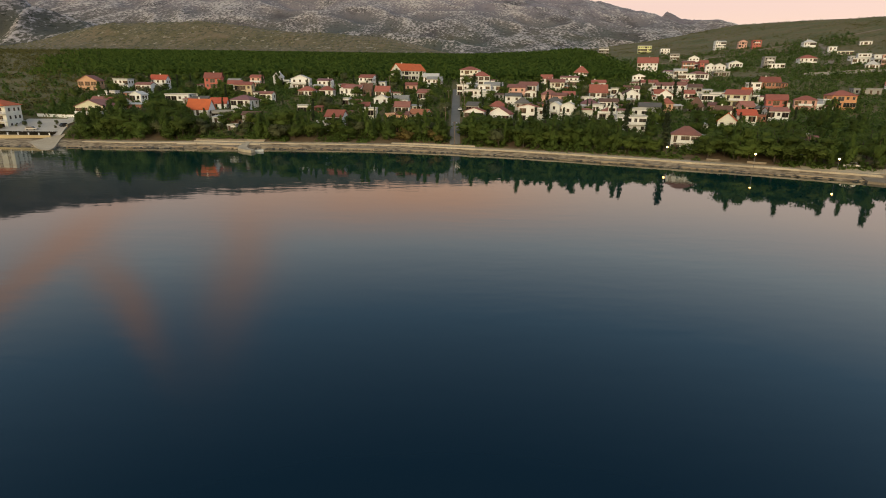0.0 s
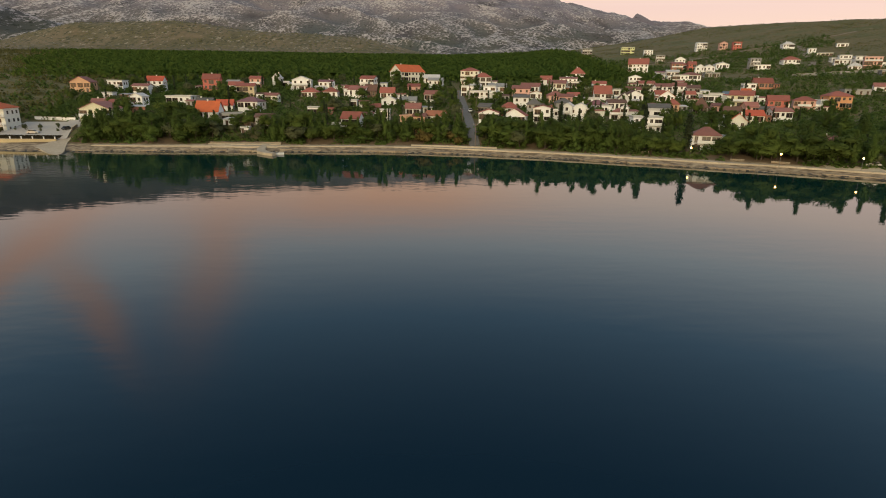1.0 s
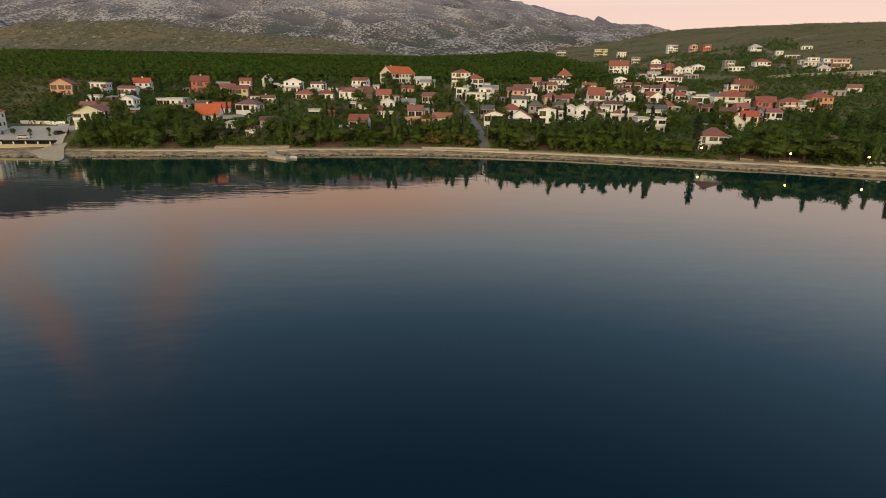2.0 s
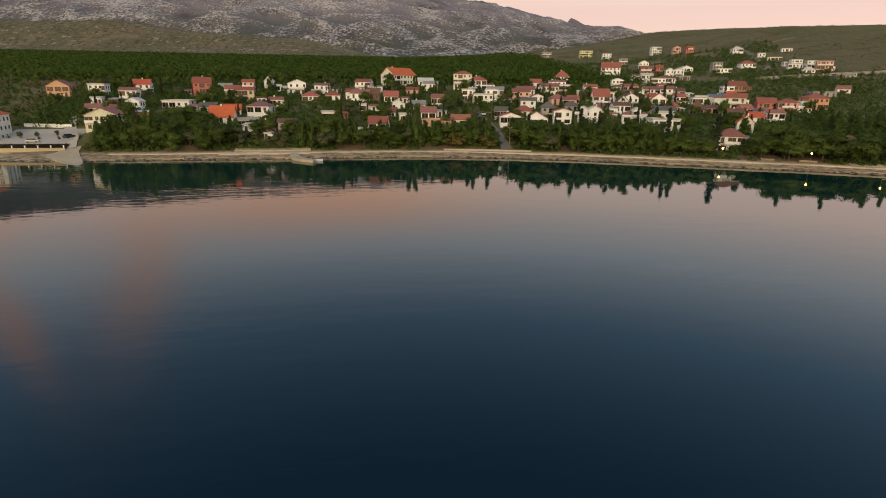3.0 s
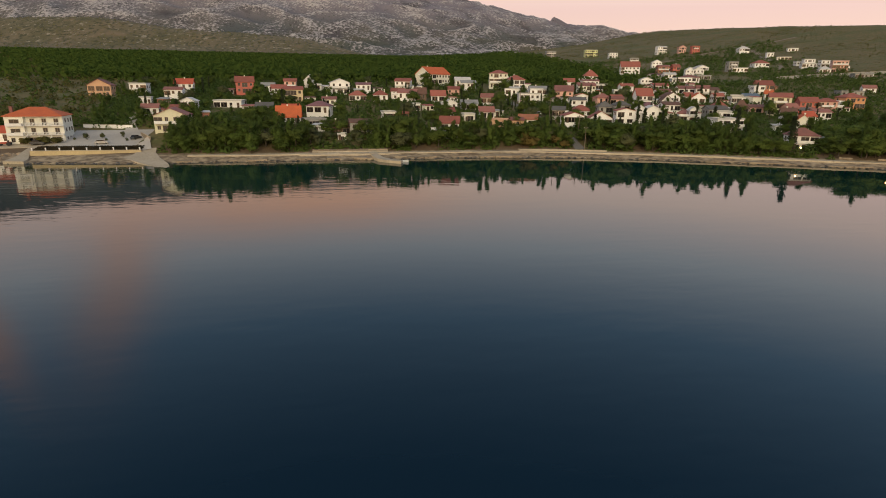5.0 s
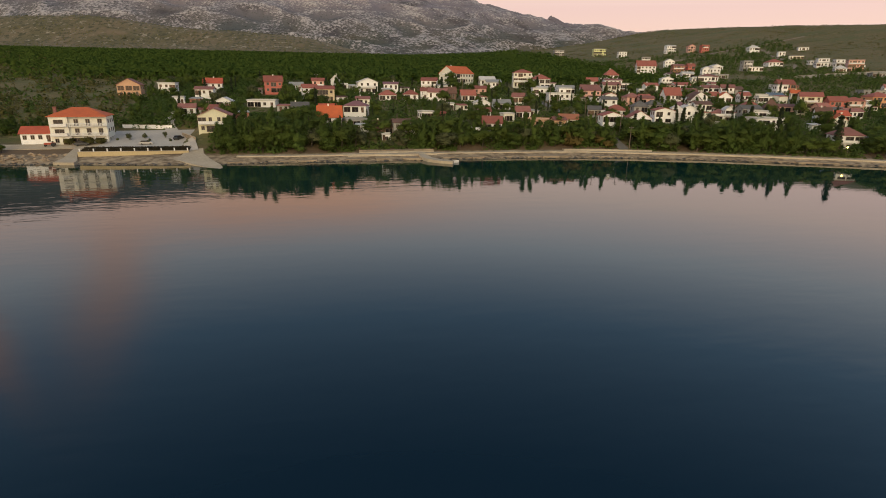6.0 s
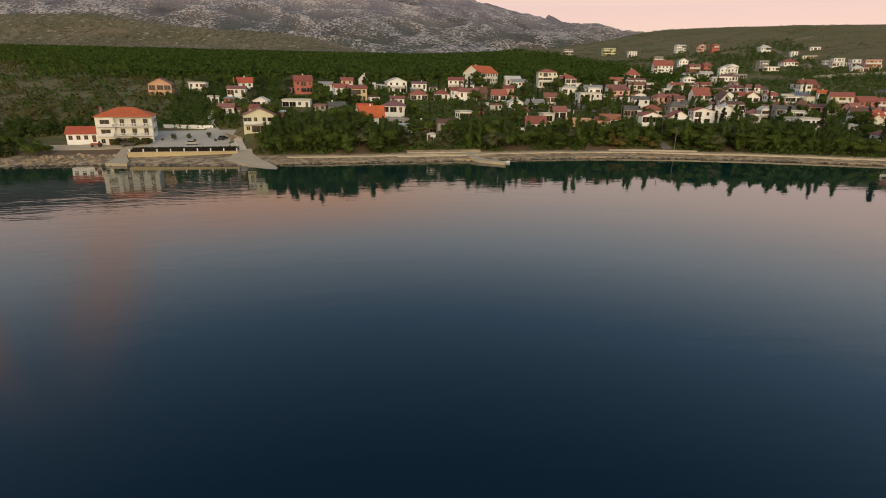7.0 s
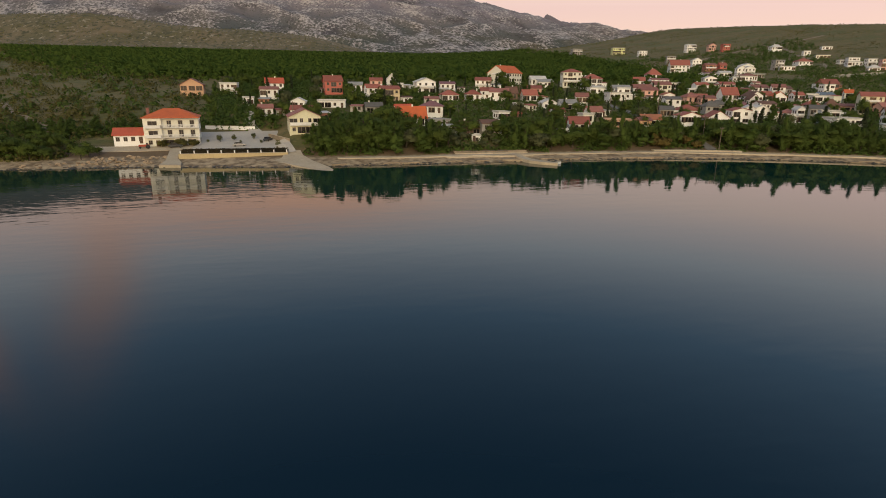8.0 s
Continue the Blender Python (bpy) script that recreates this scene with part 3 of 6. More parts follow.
def roof_mesh(kind, w, d, rise, over=0.45, th=0.16):
    """A roof of real thickness over a w by d plan, its underside at z 0; the front lies along y = 0."""
    bm = bmesh.new()
    x0, x1, y0, y1 = -w / 2 - over, w / 2 + over, -over, d + over
    drop = -over * rise / (d / 2 if kind != "g" else w / 2)
    if kind == "f":
        box(bm, x0 + 0.2, x1 - 0.2, y0 + 0.2, y1 - 0.2, 0, 0.25)
        for r in ((x0 + 0.2, x1 - 0.2, y0 + 0.2, y0 + 0.36, 0.25, 0.55), (x0 + 0.2, x1 - 0.2, y1 - 0.36, y1 - 0.2, 0.25, 0.55), (x0 + 0.2, x0 + 0.36, y0 + 0.36, y1 - 0.36, 0.25, 0.55), (x1 - 0.36, x1 - 0.2, y0 + 0.36, y1 - 0.36, 0.25, 0.55)):
            box(bm, *r)
        return bm
    if kind == "p":
        ridge = [(x0, d / 2, rise), (x1, d / 2, rise)]
        quads = [[(x0, y0, drop), (x1, y0, drop), ridge[1], ridge[0]], [(x1, y1, drop), (x0, y1, drop), ridge[0], ridge[1]]]
    elif kind == "g":
        ridge = [(0, y0, rise), (0, y1, rise)]
        quads = [[(x0, y1, drop), (x0, y0, drop), ridge[0], ridge[1]], [(x1, y0, drop), (x1, y1, drop), ridge[1], ridge[0]]]
    else:
        e = min(w, d) / 2 * 0.96
        a, b = ((-w / 2 + e, d / 2, rise), (w / 2 - e, d / 2, rise)) if w >= d else ((0, e, rise), (0, d - e, rise))
        c = [(x0, y0, drop), (x1, y0, drop), (x1, y1, drop), (x0, y1, drop)]
        quads = [[c[0], c[1], b, a], [c[1], c[2], b], [c[2], c[3], a, b], [c[3], c[0], a]] if w >= d else [[c[0], c[1], a], [c[1], c[2], b, a], [c[2], c[3], b], [c[3], c[0], a, b]]
    for q in quads:
        lo, hi = [bm.verts.new(p) for p in q], [bm.verts.new((p[0], p[1], p[2] + th)) for p in q]
        bm.faces.new(hi)
        bm.faces.new(list(reversed(lo)))
        for i in range(len(q)):
            j = (i + 1) % len(q)
            bm.faces.new((lo[i], lo[j], hi[j], hi[i]))
    bmesh.ops.remove_doubles(bm, verts=bm.verts, dist=0.002)
    return bm


def wall_mesh(kind, w, d, H, rise):
    """The body of a house in one piece, its gables included."""
    if kind == "p":
        ends = [[(s * w / 2, *q) for q in ((0, 0), (d, 0), (d, H), (d / 2, H + rise), (0, H))] for s in (-1, 1)]
    elif kind == "g":
        ends = [[(q[0], y, q[1]) for q in ((-w / 2, 0), (w / 2, 0), (w / 2, H), (0, H + rise), (-w / 2, H))] for y in (0, d)]
    else:
        return boxes((-w / 2, w / 2, 0, d, 0, H))
    bm = bmesh.new()
    a, b = ([bm.verts.new(p) for p in e] for e in ends)
    bm.faces.new(a)
    bm.faces.new(list(reversed(b)))
    for i in range(5):
        j = (i + 1) % 5
        bm.faces.new((a[i], b[i], b[j], a[j]))
    return bm


def u_prism(w, d, t, z0, z1):
    """A parapet round three sides of a balcony."""
    return prism([(-w / 2, 0), (-w / 2, -d), (w / 2, -d), (w / 2, 0), (w / 2 - t, 0), (w / 2 - t, -d + t), (-w / 2 + t, -d + t), (-w / 2 + t, 0)], z0, z1)


NAMES = {"white": "white-rendered", "cream": "cream-rendered", "yellow": "warm yellow", "lightyellow": "pale yellow", "yellowgreen": "lime green", "pink": "pink-rendered", "salmon": "salmon-coloured", "orangewall": "orange-rendered", "redwall": "red-painted", "brick": "bare brick", "brownwall": "brown timber-clad", "grey": "grey unrendered"}
ROOFS = {"red": "red tiled", "redorange": "bright red tiled", "orange": "bright orange tiled", "orangebrown": "weathered orange tiled", "redbrown": "weathered red tiled", "brown": "brown tiled", "purple": "plum-coloured tiled", "grey": "grey sheet", "darkgrey": "dark grey tiled", "bluegrey": "blue-grey tiled", "pale": "pale sheet", "white": "flat terrace", "salmon": "flat salmon", "pink": "flat pink"}


def house(x, y, eave, w, show, roof, rise, wall, tile, d=0, turn=None, balcony=None, wins=None, chimney=None):
    """A house whose front eave's middle is at (x, y, eave). show: how much of its front stands clear of the gardens."""
    d = d or min(11.0, max(6.0, 0.85 * w))
    rise *= 0.84 if rise < 3.5 else 1.0
    turn = rnd.uniform(-14, 14) if turn is None else turn
    m = pose(x, y, 0, 0, 0, turn)
    foot = min(ground_z(*(m @ Vector((a, b, 0))).xy) for a in (-w / 2, w / 2) for b in (0, d)) - 0.4
    H = max(2.5, eave - foot)
    floors = max(1, min(4, int((eave - ground_z(x, y) + 0.9) / 2.9)))
    shape = {"p": "gabled", "g": "gabled", "h": "hipped", "f": "flat"}[roof]
    h = thing("house", pose(x, y, eave - H, 0, 0, turn), f"{NAMES[wall]} house of {('one storey', 'two storeys', 'three storeys', 'four storeys')[floors - 1]} with a {ROOFS[tile]} roof" if roof != "f" else f"{NAMES[wall]} house of {('one storey', 'two storeys', 'three storeys', 'four storeys')[floors - 1]} with a flat roof", "house", "houses of the village")
    part("wall", wall_mesh(roof, w, d, H, rise), WALLS[wall], h)
    r = part("roof", roof_mesh(roof, w, d, max(rise, 0.8)), TILES[tile], h, f"{ROOFS[tile]} roof")
    r.location.z = H + 0.02
    if roof != "f" and (chimney or (chimney is None and rnd.random() < 0.28)):
        c = part("chimney", boxes((-0.26, 0.26, -0.24, 0.24, -1.2, 0.6), (-0.34, 0.34, -0.32, 0.32, 0.6, 0.72), bevel=0.03), WALLS["cream"], r)
        c.location = (w * rnd.uniform(-0.3, 0.3) if roof != "g" else 0.8, d * 0.5, max(rise, 0.8))
    n = wins if wins is not None else max(1, int(w / 2.6))
    for f in range(floors):
        top = H - 0.45 - 2.85 * f
        has = (balcony if balcony is not None else rnd.random() < 0.5) and floors > 1 and f < floors - 1
        for i in range(n):
            cx = -w / 2 + w * (i + 0.5) / n + rnd.uniform(-0.12, 0.12)
            kind = OPEN_SHADE if rnd.random() < 0.40 and w / n > 2.5 else TALL if has or (f == floors - 1 and rnd.random() < 0.3) else (WIDE if rnd.random() < 0.18 and w / n > 3.2 else WIN)
            add_window(h, kind, pose(cx, -0.02, top - (2.2 if kind in (TALL, OPEN_SHADE) else 1.55), 0, 0, 0))
        if has:
            bw = w * rnd.choice((0.6, 0.96))
            bal = part("balcony", boxes((-bw / 2, bw / 2, -1.35, 0.0, -0.16, 0.0)), PLASTER, h)
            part("parapet", u_prism(bw, 1.35, 0.12, 0.0, 0.9), PLASTER, bal)
            bal.location.z = top - 2.25
        for s in (-1, 1):
            for q in (0.3, 0.7):
                if rnd.random() < 0.6:
                    add_window(h, WIN, pose(s * (w / 2 + 0.02), d * q, top - 1.55, 0, 0, 90 * s))
    if floors == 1 or rnd.random() < 0.5:
        dr = part("door", boxes((-0.48, 0.48, -0.06, 0.05, 0, 2.05), bevel=0.02), DOORWOOD, h)
        dr.location = (w * rnd.choice((-0.5, 0.5)) * (1 - 1 / n if n > 1 else 0.6), -0.01, max(0.4, H - 2.9 * floors + 0.1))
    HOMES.append((x, y, w / 2 + 0.8, eave - 0.86 * show, d))
    PLOTS.append((x, y, eave, w, d, turn, wall if wall in ("white", "cream", "grey") else "white"))
    return h


house(-178.9, 317.4, 23.1, 7.8, 2.6, "f", 0.0, "white", "white", d=6.6, turn=0)
house(-157.4, 315.9, 23.6, 8.4, 2.6, "p", 2.7, "white", "redorange", d=7.1, turn=5)
house(-159.3, 303.0, 20.8, 8.0, 5.2, "p", 1.3, "white", "redbrown", d=6.8, turn=1)
house(-166.4, 284.6, 17.4, 4.5, 2.3, "f", 0.0, "white", "white", d=5.5, turn=8)
house(-157.8, 260.0, 14.2, 6.2, 2.1, "p", 1.6, "white", "redbrown", d=5.5, turn=8)
house(-145.3, 268.2, 16.6, 5.7, 1.4, "g", 1.6, "white", "pale", d=5.5, turn=-6)
house(-143.7, 246.7, 14.2, 7.8, 1.4, "p", 1.7, "cream", "red", d=6.6, turn=-8)
house(-141.7, 226.4, 12.8, 10.8, 5.0, "g", 2.9, "lightyellow", "redbrown", d=13, turn=6)
house(-129.1, 320.6, 24.8, 8.8, 8.9, "p", 3.1, "redwall", "red", d=7.4, turn=8)
house(-131.5, 280.7, 16.3, 12.0, 5.9, "f", 0.0, "white", "white", d=10.2, turn=-4)
house(-118.3, 321.9, 23.0, 6.7, 2.7, "p", 1.7, "white", "grey", d=5.7, turn=-6)
house(-110.6, 303.4, 21.9, 6.9, 2.1, "p", 1.9, "white", "red", d=5.9, turn=10)
house(-107.1, 327.2, 25.4, 6.2, 2.2, "p", 1.5, "pink", "red", d=5.5, turn=-2)
house(-103.5, 295.2, 21.5, 8.6, 4.8, "p", 1.6, "yellow", "red", d=7.3, turn=6)
house(-98.0, 338.5, 26.1, 4.7, 2.9, "g", 2.8, "white", "pale", d=5.5, turn=-3)
house(-102.2, 235.0, 12.0, 8.9, 2.4, "p", 3.8, "white", "orange", d=7.6, turn=0)
house(-91.7, 256.2, 15.3, 9.5, 5.5, "h", 2.1, "white", "purple", d=8.1, turn=-12)
house(-114.2, 265.9, 14.6, 7.0, 1.8, "p", 1.9, "grey", "darkgrey", d=6.0, turn=2)
house(-81.0, 324.5, 24.9, 10.3, 4.8, "g", 2.4, "white", "pale", d=8.8, turn=4)
house(-68.4, 329.1, 24.1, 7.9, 4.1, "p", 1.2, "white", "purple", d=6.7, turn=-5)
house(-72.8, 303.2, 19.0, 8.4, 2.7, "h", 2.3, "white", "red", d=7.2, turn=0)
house(-61.6, 300.1, 19.4, 7.2, 2.9, "h", 2.2, "white", "red", d=6.1, turn=-3)
house(-45.8, 338.8, 26.2, 8.7, 3.0, "p", 1.9, "white", "red", d=7.4, turn=-17)
house(-18.8, 365.2, 30.9, 18.0, 7.0, "p", 4.2, "cream", "orange", d=13, turn=35, wins=7, balcony=False)
house(-7.5, 350.7, 27.1, 9.1, 2.9, "p", 2.4, "white", "pale", d=7.8, turn=-5)
house(-5.5, 344.9, 25.8, 8.6, 4.1, "p", 1.7, "white", "grey", d=7.4, turn=-9)
house(-52.1, 309.3, 21.0, 6.4, 3.3, "p", 1.7, "white", "red", d=5.5, turn=-12)
house(-48.2, 301.3, 20.4, 9.3, 4.6, "p", 2.0, "white", "redbrown", d=7.9, turn=-18)
house(-40.8, 302.4, 20.1, 5.8, 3.8, "p", 3.4, "brownwall", "brown", d=5.5, turn=-1)
house(-18.4, 328.4, 22.3, 7.3, 2.7, "p", 1.6, "pink", "red", d=6.2, turn=-11)
house(-32.1, 299.5, 19.2, 7.3, 3.3, "p", 2.9, "white", "red", d=6.2, turn=-5)
house(-30.4, 278.2, 16.0, 7.0, 2.0, "g", 2.1, "white", "pale", d=6.0, turn=-2)
house(-21.1, 276.9, 15.8, 7.8, 3.1, "p", 2.1, "white", "grey", d=6.7, turn=-7)
house(-35.8, 254.5, 13.2, 5.0, 1.9, "p", 2.0, "white", "red", d=5.5, turn=-2)
house(-42.7, 220.3, 10.6, 7.1, 2.4, "p", 2.7, "white", "red", d=6.0, turn=-14)
house(-47.0, 274.0, 15.6, 3.1, 2.5, "f", 0.0, "white", "white", d=5.5, turn=-2)
house(16.0, 355.2, 31.8, 11.2, 5.3, "h", 2.1, "cream", "red", d=9.5, turn=-13)
house(22.6, 339.2, 28.1, 9.8, 3.8, "h", 2.7, "white", "red", d=8.3, turn=-4)
house(-18.5, 255.0, 13.2, 6.6, 3.1, "p", 2.5, "white", "redbrown", d=5.6, turn=-5)
house(-19.1, 233.8, 10.7, 10.1, 3.5, "f", 0.0, "salmon", "salmon", d=8.6, turn=-23)
house(-10.2, 225.2, 11.7, 7.3, 2.1, "p", 2.0, "cream", "orangebrown", d=6.2, turn=-24)
house(-10.1, 286.4, 18.8, 5.9, 2.4, "p", 2.0, "white", "redbrown", d=5.5, turn=-19)
house(16.5, 320.9, 22.8, 6.0, 4.5, "p", 1.3, "white", "white", d=5.5, turn=-3)
house(22.1, 303.9, 22.7, 6.6, 4.3, "f", 0.0, "white", "white", d=5.6, turn=-16)
house(93.3, 388.4, 32.0, 9.3, 3.8, "h", 3.6, "white", "red", d=7.9, turn=-14)
house(64.6, 359.5, 27.4, 6.8, 3.1, "p", 2.5, "white", "red", d=5.7, turn=-20)
house(78.9, 358.5, 28.0, 10.8, 4.8, "p", 1.1, "white", "redbrown", d=9.2, turn=-17)
house(48.7, 329.0, 23.0, 10.5, 3.8, "p", 2.3, "white", "redbrown", d=8.9, turn=-18)
house(163.4, 461.8, 41.3, 15.4, 7.3, "p", 4.3, "white", "red", d=11.0, turn=-21)
house(200.5, 471.5, 42.3, 9.0, 4.2, "p", 1.6, "brick", "redbrown", d=9.2, turn=-18)
house(201.6, 434.9, 38.7, 6.7, 2.6, "g", 2.3, "white", "pale", d=5.7, turn=-19)
house(90.7, 332.4, 25.1, 7.6, 2.3, "p", 1.7, "white", "red", d=6.4, turn=-10)
house(171.6, 415.2, 34.4, 8.7, 3.3, "p", 1.7, "white", "pale", d=7.4, turn=-16)
house(80.6, 294.5, 20.2, 8.6, 3.5, "p", 3.7, "white", "red", d=7.3, turn=-11)
house(89.1, 286.6, 18.1, 5.1, 2.3, "g", 3.0, "white", "brown", d=5.5, turn=-13)
house(66.1, 297.6, 18.8, 6.0, 2.6, "p", 1.8, "white", "red", d=5.5, turn=-8)
house(34.1, 276.6, 18.0, 7.4, 3.7, "p", 1.4, "white", "darkgrey", d=6.3, turn=-13)
house(12.9, 249.8, 14.3, 5.4, 1.9, "p", 1.7, "grey", "darkgrey", d=5.5, turn=-24)
house(34.8, 248.7, 15.9, 6.0, 1.7, "h", 2.5, "grey", "darkgrey", d=5.5, turn=-11)
house(24.2, 249.5, 14.1, 8.3, 1.4, "h", 2.5, "white", "red", d=7.0, turn=-8)
house(12.9, 232.6, 12.6, 8.3, 3.8, "g", 1.6, "white", "red", d=7.0, turn=-9)
house(22.5, 228.0, 11.9, 9.2, 2.9, "g", 3.2, "white", "red", d=7.8, turn=-18)
house(34.7, 230.2, 14.8, 7.6, 6.7, "g", 1.2, "white", "red", d=6.5, turn=-15)
house(47.6, 240.9, 15.3, 4.5, 1.9, "g", 1.5, "white", "pale", d=5.5, turn=-27)
house(367.5, 584.5, 67.6, 10.8, 5.4, "h", 3.2, "white", "pale", d=9.2, turn=-15)
house(354.2, 529.0, 59.8, 6.3, 2.7, "f", 0.0, "white", "white", d=5.5, turn=-22)
house(397.3, 548.4, 66.3, 9.6, 3.4, "f", 0.0, "white", "white", d=8.2, turn=-29)
house(348.6, 503.5, 54.8, 12.1, 4.2, "f", 0.0, "cream", "grey", d=10.3, turn=-34)
house(296.9, 470.0, 47.0, 12.4, 3.9, "h", 3.1, "white", "red", d=10.5, turn=-16)
house(258.8, 458.2, 46.7, 8.0, 3.8, "f", 0.0, "grey", "grey", d=6.8, turn=-12)
house(259.8, 450.3, 41.4, 11.8, 3.2, "f", 0.0, "white", "white", d=10.0, turn=-32)
house(327.8, 459.3, 48.2, 7.9, 5.3, "f", 0.0, "white", "white", d=6.7, turn=-18)
house(326.8, 449.4, 49.7, 8.6, 5.7, "f", 0.0, "white", "white", d=7.3, turn=-27)
house(315.1, 406.2, 46.5, 10.9, 4.8, "f", 0.0, "pink", "pink", d=9.3, turn=-34)
house(304.4, 408.9, 40.3, 8.2, 5.6, "h", 2.7, "white", "pale", d=7.0, turn=-31)
house(323.0, 428.6, 47.9, 6.9, 3.6, "f", 0.0, "white", "white", d=5.9, turn=-20)
house(198.8, 346.3, 27.0, 10.5, 6.1, "p", 3.4, "brick", "red", d=8.9, turn=-16)
house(134.4, 259.7, 20.5, 9.9, 3.8, "p", 2.3, "lightyellow", "red", d=8.4, turn=-36)
house(155.5, 263.6, 18.3, 8.7, 3.6, "p", 2.6, "redwall", "red", d=7.4, turn=-24)
house(155.9, 292.8, 21.8, 4.1, 2.1, "p", 1.9, "cream", "orange", d=5.5, turn=-35)
house(104.7, 264.6, 16.1, 6.0, 1.6, "h", 2.5, "salmon", "red", d=5.5, turn=-19)
house(120.2, 268.4, 14.9, 6.7, 1.7, "h", 3.8, "grey", "brown", d=5.7, turn=-28)
house(158.6, 309.1, 20.2, 8.4, 2.2, "p", 1.7, "white", "bluegrey", d=7.2, turn=-16)
house(130.0, 300.0, 20.2, 5.6, 2.1, "p", 1.9, "white", "red", d=5.5, turn=-12)
house(117.9, 301.1, 19.1, 7.6, 3.0, "g", 3.2, "white", "orange", d=6.4, turn=-22)
house(117.9, 309.6, 19.9, 5.0, 2.2, "p", 2.3, "white", "red", d=5.5, turn=-11)
house(71.9, 262.2, 14.7, 4.8, 2.3, "f", 0.0, "white", "white", d=5.5, turn=-25)
house(72.1, 245.4, 13.2, 5.6, 1.5, "h", 1.8, "pink", "redbrown", d=5.5, turn=-32)
house(71.5, 237.7, 15.0, 3.3, 2.1, "g", 1.5, "white", "pale", d=5.5, turn=-21)
house(81.6, 232.2, 14.3, 7.3, 1.4, "f", 0.0, "white", "white", d=6.2, turn=-34)
house(115.0, 231.7, 14.2, 6.0, 1.7, "p", 2.3, "white", "brown", d=5.5, turn=-33)
house(111.2, 219.1, 11.0, 6.5, 3.0, "g", 3.4, "cream", "orange", d=5.5, turn=-29)
house(151.1, 358.0, 26.8, 4.4, 3.2, "p", 1.1, "white", "redbrown", d=5.5, turn=-19)
house(130.9, 316.7, 24.3, 7.1, 2.2, "p", 2.0, "white", "redbrown", d=6.1, turn=-30)
house(81.2, 185.6, 8.3, 9.0, 2.5, "h", 2.8, "white", "redbrown", d=7.7, turn=-23)
house(72.3, 214.3, 12.2, 11.0, 4.5, "f", 0.0, "white", "white", d=8, turn=-8)
house(193.3, 272.9, 20.5, 10.8, 5.4, "h", 2.5, "orangewall", "red", d=9.1, turn=-11)
house(234.3, 314.0, 23.5, 12.7, 3.0, "f", 0.0, "grey", "grey", d=10.8, turn=-24)
house(146.4, 180.8, 7.0, 7.5, 5.0, "p", 2.1, "white", "orange", d=6.3, turn=-11)
house(114.2, 170.5, 8.2, 3.5, 2.2, "p", 1.4, "white", "redbrown", d=5.5, turn=-10)
house(249.5, 720.4, 70.7, 15.6, 8.0, "f", 0.0, "yellowgreen", "white", d=11.0, turn=-13)
house(258.8, 677.5, 65.1, 9.8, 5.0, "f", 0.0, "white", "white", d=8.3, turn=-12)
house(209.3, 758.5, 70.4, 12.7, 7.7, "f", 0.0, "grey", "grey", d=10.8, turn=-8)
house(315.7, 663.5, 72.9, 11.1, 6.1, "p", 1.3, "white", "pale", d=9.5, turn=-11)
house(332.5, 647.2, 72.0, 8.4, 6.0, "g", 2.5, "pink", "redbrown", d=7.1, turn=-13)
house(340.3, 632.5, 72.3, 8.6, 7.0, "f", 0.0, "redwall", "red", d=7.3, turn=-14)
house(175.8, 435.1, 34.3, 13.9, 4.9, "p", 1.3, "white", "purple", d=11.0, turn=-9)
house(177.0, 394.9, 32.0, 11.5, 4.4, "h", 2.3, "white", "redbrown", d=9.8, turn=-3)
house(150.8, 312.0, 20.4, 7.7, 1.8, "f", 0.0, "white", "white", d=6.5, turn=-14)
house(207.2, 432.2, 38.7, 8.6, 2.8, "g", 2.1, "white", "pale", d=7.3, turn=-16)
house(213.5, 472.2, 42.5, 6.3, 2.2, "p", 2.3, "redwall", "red", d=5.5, turn=-8)
house(230.9, 532.8, 48.8, 8.7, 3.0, "g", 2.6, "white", "pale", d=7.4, turn=-19)
house(134.0, 270.7, 15.1, 11.3, 2.3, "p", 1.4, "pink", "redbrown", d=9.6, turn=-19)
house(136.6, 252.8, 15.6, 5.7, 2.4, "p", 2.3, "pink", "redbrown", d=5.5, turn=-5)
house(144.0, 252.5, 14.5, 6.7, 2.9, "p", 1.3, "white", "darkgrey", d=5.7, turn=-16)
house(129.7, 358.7, 25.7, 10.1, 2.4, "p", 1.9, "white", "red", d=8.6, turn=-10)
house(229.0, 573.5, 54.0, 8.7, 3.8, "f", 0.0, "grey", "grey", d=7.4, turn=-23)
house(202.7, 417.5, 33.9, 10.5, 3.3, "f", 0.0, "grey", "grey", d=9.0, turn=-16)
house(179.3, 328.4, 26.0, 6.8, 2.4, "f", 0.0, "white", "white", d=5.7, turn=-14)
house(173.1, 270.0, 18.3, 9.3, 3.3, "h", 2.0, "pink", "red", d=7.9, turn=-28)
house(54.7, 289.8, 19.0, 7.6, 2.5, "h", 2.3, "pink", "redbrown", d=6.5, turn=-3)
house(53.3, 266.7, 16.0, 7.6, 1.4, "h", 2.2, "grey", "darkgrey", d=6.5, turn=-3)
house(53.3, 240.4, 14.5, 9.3, 1.7, "g", 2.4, "white", "pale", d=7.9, turn=-17)
house(70.9, 271.6, 15.2, 7.8, 2.3, "h", 2.4, "white", "purple", d=6.7, turn=-5)
house(91.1, 247.3, 14.9, 8.9, 1.5, "p", 1.8, "grey", "darkgrey", d=7.6, turn=-12)
house(-92.1, 235.2, 10.9, 7.9, 5.0, "f", 0.0, "grey", "grey", d=6.7, turn=16)
house(-102.4, 258.3, 13.6, 6.8, 1.9, "p", 2.6, "white", "redorange", d=5.8, turn=9)
